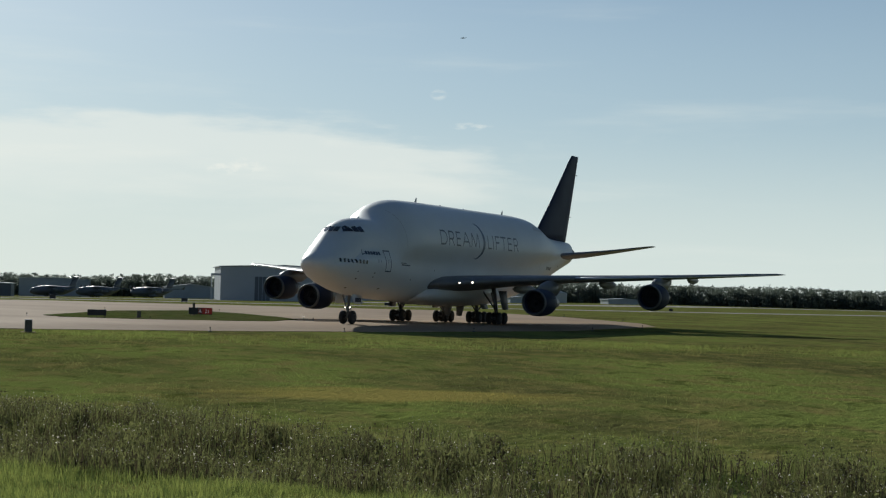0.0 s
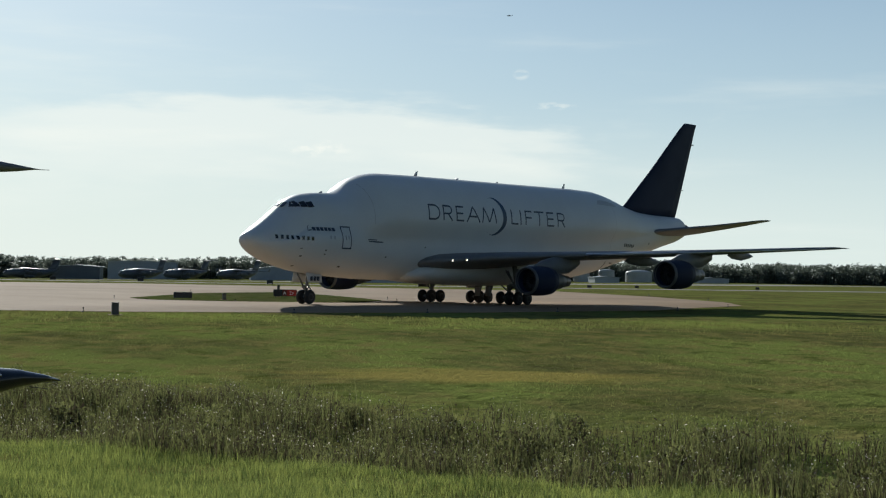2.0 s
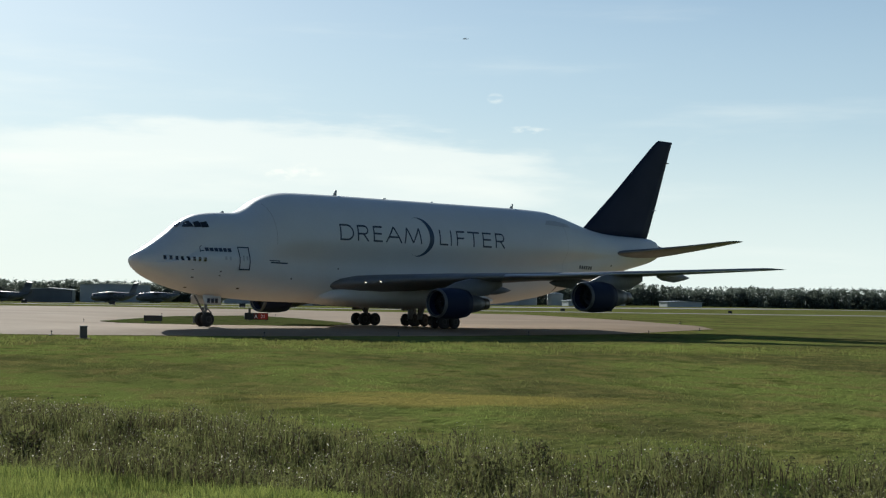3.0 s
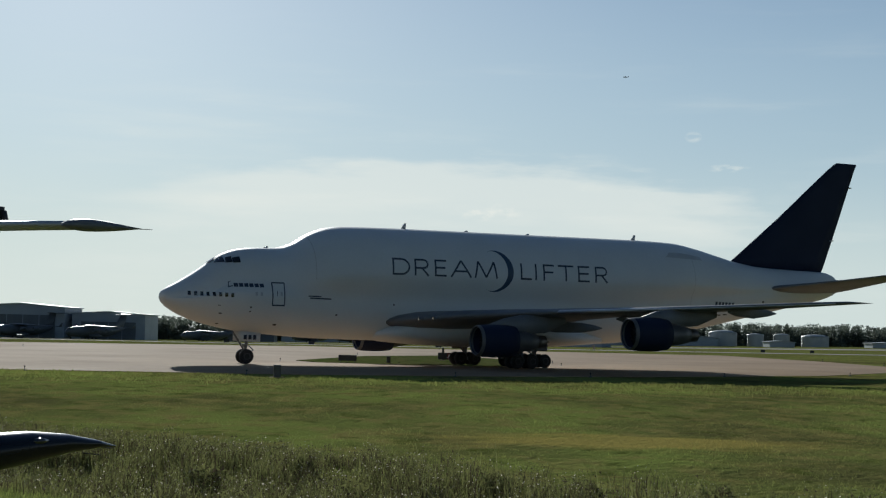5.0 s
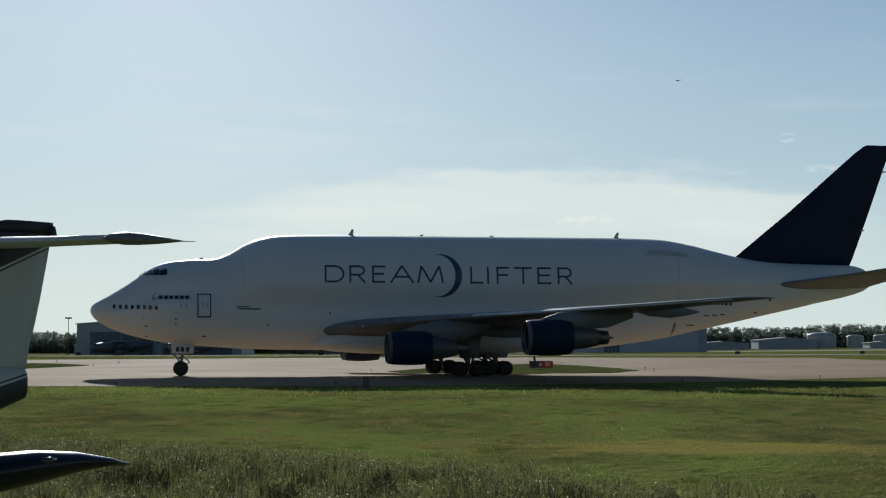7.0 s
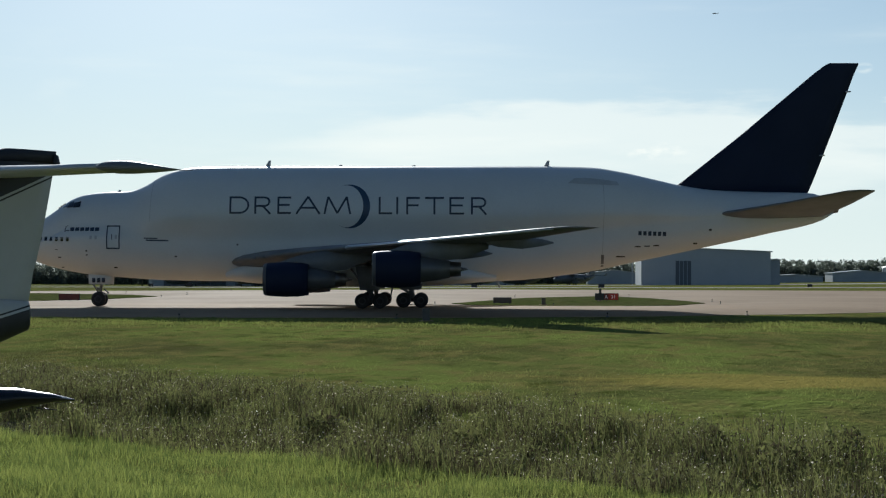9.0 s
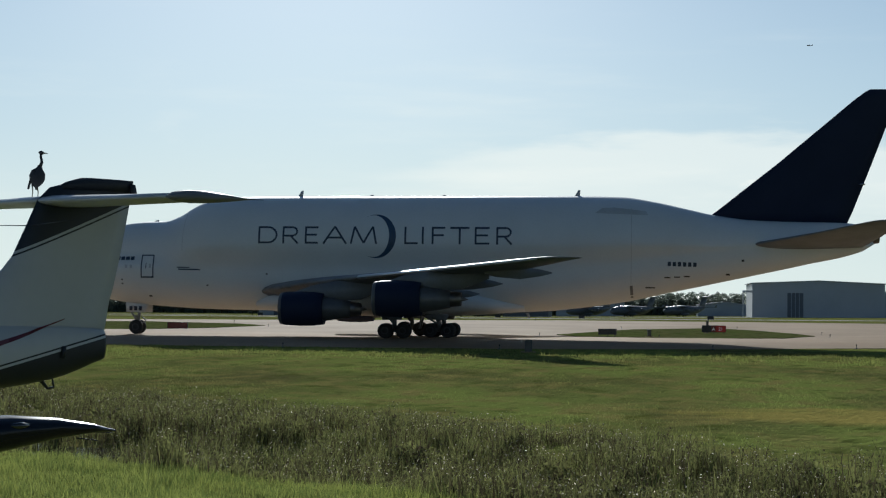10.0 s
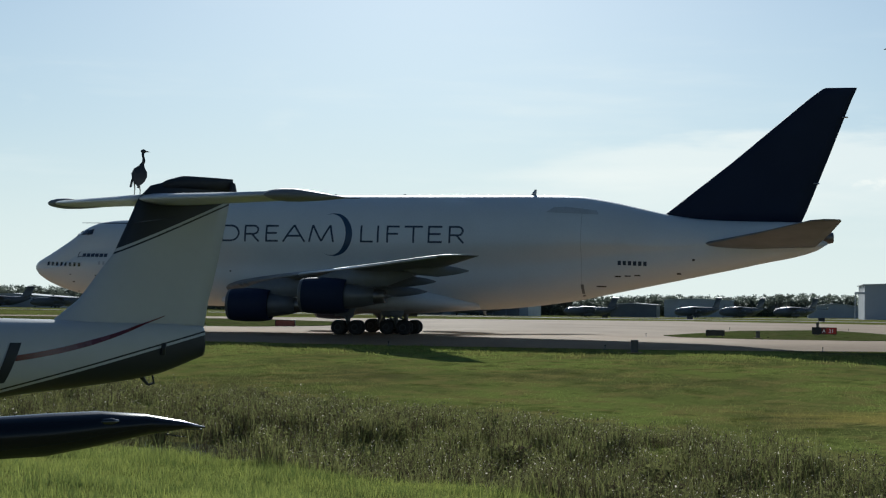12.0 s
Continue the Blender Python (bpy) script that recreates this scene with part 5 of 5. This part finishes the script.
fuel_tank(295, 321, 1470, 12.5, "large white domed fuel tank by the woods")
fuel_tank(331, 346, 1470, 10.8, "white domed fuel tank by the woods")
fuel_tank(355, 370, 1470, 10.8, "white domed fuel tank by the woods")
fuel_tank(381, 406, 1470, 9.5, "wide white fuel tank by the woods")

pole = thing("floodlight_mast", "tall thin floodlight mast beside the hangars", "mast", m=pose(-232, 900, place(-232, 900)))
part("mast", tube((0, 0, 0), (0, 0, 21), 0.3, 0.16), GALV, pole)
part("crossbar", box(-1.8, 1.8, -0.15, 0.15, 20.3, 20.7), GALV, pole, "", False)
for k in (-1.5, -0.5, 0.5, 1.5):
    part("floodlight", box(k - 0.35, k + 0.35, -0.5, 0.1, 20.7, 21.3, 0.05), GALV, pole, "", False)

# a light aircraft far off in the sky
flyer = thing("distant_plane", "tiny dark light aircraft far off in the sky", "aircraft")
part("fuselage", lathe([(5, 0.1), (4, 0.7), (1, 0.9), (-3, 0.5), (-6, 0.12)], "x", 14), MILGREY, flyer)
part("wing", loft([airfoil((1.5, y, 0.5), c, 0.25) for y, c in ((-8, 1.0), (0, 2.0), (8, 1.0))]), MILGREY, flyer)
part("tailplane", loft([airfoil((-4.6, y, 0.2), c, 0.12) for y, c in ((-2.4, 0.8), (0, 1.3), (2.4, 0.8))]), MILGREY, flyer)
part("fin", loft([airfoil((-4.4, 0, 0.1), 1.6, 0.16, "z"), airfoil((-5.3, 0, 2.0), 0.9, 0.1, "z")]), MILGREY, flyer)


# ---- woods on the horizon ----
def bulk(name, verts, faces, mats, index, label, category):
    """One big mesh from arrays, of kind stuff."""
    me = bpy.data.meshes.new(name)
    k = faces.shape[1]
    me.vertices.add(len(verts))
    me.vertices.foreach_set("co", np.ascontiguousarray(verts, np.float32).ravel())
    me.loops.add(faces.size)
    me.loops.foreach_set("vertex_index", np.ascontiguousarray(faces, np.int32).ravel())
    me.polygons.add(len(faces))
    me.polygons.foreach_set("loop_start", np.arange(0, faces.size, k, dtype=np.int32))
    for m in mats:
        me.materials.append(m)
    if index is not None:
        me.polygons.foreach_set("material_index", np.ascontiguousarray(index, np.int32))
    me.update(calc_edges=True)
    me.validate()
    return tagged(new(name, me), label, category, kind="stuff")


def woods():
    rng = np.random.default_rng(5)
    V, F, M = [], [], []
    base = 0
    for row, y0 in enumerate((1540, 1552, 1566, 1582)):
        for x in np.arange(-1150, 1150, 6.0):
            x += rng.uniform(-2.5, 2.5)
            y = y0 + rng.uniform(-8, 8)
            z = place(x, y)
            lump = 1.0 + 0.05 * math.sin(x * 0.021) + 0.05 * math.sin(x * 0.057 + 1)
            H = rng.uniform(18.5, 21.5) * lump + row * 0.6
            R = rng.uniform(4.2, 6.2)
            n = 26
            for k in range(n):
                a, u = rng.uniform(0, math.tau), rng.uniform(0, 1)
                rr = R * (0.4 + 0.6 * math.sin(math.pi * min(0.97, 0.3 + 0.67 * u))) * rng.uniform(0.3, 1)
                c = np.array([x + rr * math.cos(a), y + rr * math.sin(a) * 0.7, z + H * (0.02 + 0.90 * u)])
                s = rng.uniform(1.6, 3.0) * (1.3 - 0.6 * u)
                q = rng.normal(0, 1, (16, 1, 3)) * s * np.array([0.5, 0.45, 0.36]) + rng.normal(0, 1, (16, 3, 3)) * s * 0.30
                V.append(q.reshape(-1, 3) + c)
                F.append(np.arange(48).reshape(-1, 3) + base)
                M.append(np.zeros(16))
                base += 48
            t = np.array([(x - 0.4, y, z - 1), (x + 0.4, y, z - 1), (x + 0.15, y, z + H * 0.7), (x - 0.15, y, z + H * 0.7), (x, y + 0.5, z - 1), (x, y + 0.2, z + H * 0.7)])
            V.append(t)
            F.append(np.array([(0, 1, 2), (0, 2, 3), (1, 4, 5), (1, 5, 2), (4, 0, 3), (4, 3, 5)]) + base)
            M.append(np.ones(6))
            base += 6
    return bulk("woodland", np.concatenate(V), np.concatenate(F), [LEAF, BARK], np.concatenate(M), "dark green line of woods along the horizon", "woods")


woods()


# ---- grasses ----
def blades(name, x, y, h, w, lean, mats, index, label, category, rng):
    """Single bent blades: two triangles each, standing on the land."""
    n = len(x)
    z = level(x, y)
    a = rng.uniform(0, math.tau, n)
    d = rng.uniform(0, math.tau, n)
    cx, cy = np.cos(a) * w / 2, np.sin(a) * w / 2
    lx, ly = np.cos(d) * lean * h, np.sin(d) * lean * h
    base = np.stack([x, y, z - 0.03], -1)
    v = np.empty((n, 5, 3))
    v[:, 0] = base + np.stack([-cx, -cy, 0 * x], -1)
    v[:, 1] = base + np.stack([cx, cy, 0 * x], -1)
    mid = base + np.stack([lx * 0.35, ly * 0.35, h * 0.6], -1)
    v[:, 2] = mid + np.stack([cx, cy, 0 * x], -1) * 0.75
    v[:, 3] = mid - np.stack([cx, cy, 0 * x], -1) * 0.75
    v[:, 4] = base + np.stack([lx, ly, h], -1)
    i = np.arange(n)[:, None] * 5
    f = np.concatenate([i + [0, 1, 2], i + [0, 2, 3], i + [3, 2, 4]], 0)
    idx = None if index is None else np.concatenate([index, index, index])
    return bulk(name, v.reshape(-1, 3), f, mats, idx, label, category)


def spread(rng, n, y0, y1, slope=0.60):
    y = np.sqrt(rng.uniform(y0**2, y1**2, n))
    return rng.uniform(-1, 1, n) * (y * slope + 3), y


def clumped(rng, x, y, size, keep):
    """Thins points out by a soft noise so that they gather in clumps."""
    s = np.array([noise.noise(Vector((a / size, b / size, 0.3))) for a, b in zip(x, y)])
    return s * 0.5 + 0.5 > 1 - keep - rng.uniform(-0.15, 0.15, len(x))


def grasses():
    rng = np.random.default_rng(11)
    # near bank: fresh blades
    x, y = spread(rng, 560000, 17, 42)
    d = ditch(x, y)
    k = (d < 0.9) & (d > -16)
    x, y = x[k], y[k]
    h = rng.uniform(0.07, 0.20, len(x)) * np.where(rng.random(len(x)) < 0.05, 1.8, 1) * (1 + 0.5 * np.sin(x * 1.7 + np.sin(y * 0.9) * 2) * np.sin(y * 1.3 + x * 0.4))
    blades("bank_grass", x, y, h, rng.uniform(0.006, 0.012, len(x)), rng.uniform(0.1, 0.6, len(x)), [BLADE], None, "fresh bright green grass on the near bank", "grass", rng)
    # rank weeds in the ditch
    x, y = spread(rng, 420000, 20, 75)
    d = ditch(x, y)
    top = np.where(x < 0, 20 - 0.12 * x, np.maximum(20.0 - 0.8 * x, 15.0))
    fade = smooth_step(0, 5, top - d + rng.normal(0, 1.1, len(x)))
    k = (d > 0.4) & (rng.random(len(x)) < fade)
    x, y, d = x[k], y[k], d[k]
    lump = np.array([noise.noise(Vector((a / 1.1, b / 1.6, 1.3))) + 0.6 * noise.noise(Vector((a / 0.45, b / 0.6, 4.3))) for a, b in zip(x, y)])
    pool = (x > -13.5) & (x < -9.0) & (d > 6.2) & (d < 8.5)
    k = (lump > rng.uniform(-0.60, 0.35, len(x))) & ~(pool & (rng.random(len(x)) < 0.9))
    x, y, d, lump = x[k], y[k], d[k], lump[k]
    h = (0.42 + 0.75 * lump + rng.uniform(-0.12, 0.22, len(x))) * np.interp(d, [0, 2, 11, 19], [0.7, 1, 0.95, 0.45])
    h = h * np.where((x > -14.5) & (x < -8.5) & (d < 6.2), 0.35, 1)
    h = np.clip(h, 0.10, 1.5) * np.where(rng.random(len(x)) < 0.01, 1.6, 1)
    blades("ditch_weeds", x, y, h, rng.uniform(0.010, 0.030, len(x)), rng.uniform(0.05, 0.45, len(x)), [WEED], None, "rank brown and green weeds filling the ditch", "weeds", rng)
    # small leaves on the weed stems
    q = rng.integers(0, len(x), 240000)
    c = np.stack([x[q] + rng.normal(0, 0.05, len(q)), y[q] + rng.normal(0, 0.05, len(q)), level(x[q], y[q]) + h[q] * rng.uniform(0.25, 1.0, len(q))], -1)
    v = c[:, None, :] + rng.normal(0, 1, (len(q), 3, 3)) * np.array([0.022, 0.022, 0.024])
    bulk("weed_leaves", v.reshape(-1, 3), np.arange(len(q) * 3).reshape(-1, 3), [WEED], None, "small leaves on the ditch weeds", "weeds")
    # pale seed heads, their near-white colour standing in for sun glints on the weeds
    p = (rng.random(len(x)) < 0.20) & (h > 0.3)
    xs, ys, zs = x[p], y[p], level(x[p], y[p]) + h[p] * rng.uniform(0.75, 1.1, p.sum())
    n = len(xs)
    q = rng.normal(0, 1, (n, 3, 3)) * np.array([0.0125, 0.0125, 0.012])
    v = np.stack([xs, ys, zs], -1)[:, None, :] + q
    bulk("seed_heads", v.reshape(-1, 3), np.arange(n * 3).reshape(-1, 3), [SEED_GLINT], None, "near-white seed heads that stand in for glints on the weeds", "seed heads")
    # tufts over the field
    # ragged taller clumps along the edge of the pavement
    x, y = spread(rng, 60000, 92, 113.4, 0.56)
    k = clumped(rng, x, y * 0.6, 1.3, 0.42) & (rng.random(len(x)) < smooth_step(90, 103, y))
    x, y = x[k], y[k]
    blades("edge_tufts", x, y, rng.uniform(0.10, 0.24, len(x)), rng.uniform(0.03, 0.07, len(x)), rng.uniform(0.2, 0.9, len(x)), [TUFT], None, "ragged tufts of grass along the pavement edge", "grass", rng)
    x, y = spread(rng, 230000, 34, 113, 0.56)
    d = ditch(x, y)
    k = (d > 8) & (y < np.interp(x, [-60, -25, -6, 8, 22, 42, 62], [113.5, 113.5, 116, 122, 131, 150, 183]))
    x, y = x[k], y[k]
    swell = np.array([noise.noise(Vector((a / 5, b / 8, 2.3))) for a, b in zip(x, y)])
    h = rng.uniform(0.03, 0.09, len(x)) * np.where(rng.random(len(x)) < 0.03, 1.9, 1) * (1 + 0.9 * swell) * np.interp(y, [96, 106], [1, 1.5])
    blades("field_grass", x, y, h, rng.uniform(0.012, 0.035, len(x)), rng.uniform(0.2, 0.9, len(x)), [TUFT], None, "short green and straw field grass", "grass", rng)


grasses()


def bush(x, y, h, r, seed, label):
    """A dense leafy clump on many stems."""
    rng = np.random.default_rng(seed)
    n = 420
    z0 = place(x, y)
    u = rng.uniform(0, 1, n)
    a = rng.uniform(0, math.tau, n)
    rr = r * np.sqrt(rng.uniform(0, 1, n)) * (0.5 + 0.5 * np.sin(np.pi * np.clip(u * 0.85 + 0.15, 0, 1)))
    c = np.stack([rr * np.cos(a), rr * np.sin(a), h * u], -1)
    v = c[:, None, :] + rng.normal(0, 1, (n, 3, 3)) * np.array([0.04, 0.04, 0.06])
    b = thing("bush", label, "bush", "ditch bushes", pose(x, y, z0))
    me = raw("foliage", v.reshape(-1, 3), np.arange(n * 3).reshape(-1, 3), WEED, b)
    stems = bmesh.new()
    for k in range(7):
        t = k * math.tau / 7
        add_tube(stems, (0.05 * math.cos(t), 0.05 * math.sin(t), -0.05), (r * 0.6 * math.cos(t), r * 0.6 * math.sin(t), h * 0.8), 0.012, 0.004, 5)
    part("stems", stems, BARK, b)
    return b


for i, (x, y, h, r) in enumerate(((-5.2, 47, 0.75, 0.45), (3.5, 39.5, 0.7, 0.4), (6.6, 34, 0.9, 0.55), (-11.5, 52, 0.7, 0.4), (9.3, 31.5, 0.8, 0.5), (-1.2, 43, 0.65, 0.35), (12.5, 29.5, 0.8, 0.5), (1.4, 34.5, 0.8, 0.5), (-7.6, 45.5, 0.8, 0.6), (-3.4, 40.5, 0.75, 0.6), (0.2, 37.2, 0.7, 0.55), (4.6, 31.6, 0.8, 0.6), (8.2, 36.2, 0.85, 0.6), (10.8, 33.4, 0.9, 0.6), (-9.6, 48.2, 0.7, 0.5), (-14.2, 49.5, 0.8, 0.6), (14.6, 31.2, 0.9, 0.6), (5.4, 37.4, 0.7, 0.5))):
    bush(x, y, h * 0.72, r * 1.15, 40 + i, "dark green leafy bush among the ditch weeds")

water = tagged(part("water", poly_sheet([(x, 27.1 - 0.61 * x + 4.6) for x in range(-16, -6, 2)] + [(x, 27.1 - 0.61 * x + 10.6) for x in range(-8, -18, -2)], -0.79, 0.05), WATERM, smooth=False),
               "thin strip of shining ditch water", "water", kind="structure")


# ---- what moves ----
def motions():
    rows = [(t, pose(x, y, 0.035, 0, 0, a)) for t, x, y, a in TAXI_ROWS]
    walk(jet, rows)
    # the distant plane crosses slowly to the left
    walk(flyer, [(0, pose(611, 3000, 493, 0, 0, 180)), (6, pose(401, 3000, 491, 0, 0, 180)), (9, pose(296, 3000, 484, 0, 0, 180)), (12, pose(194, 3000, 470, 0, 0, 180))])
    ts = np.array([r[0] for r in TAXI_ROWS])
    px, py = (np.array([r[k] for r in TAXI_ROWS]) for k in (1, 2))
    dist = np.concatenate([[0], np.cumsum(np.hypot(np.diff(px), np.diff(py)))])
    for ob, (x, y, z), r in WHEELS:
        walk(ob, [(t, pose(x, y, z, 0, math.degrees(float(np.interp(t, ts, dist)) / r) % 360, 0)) for t in np.arange(0, 12.01, 0.1)])


motions()
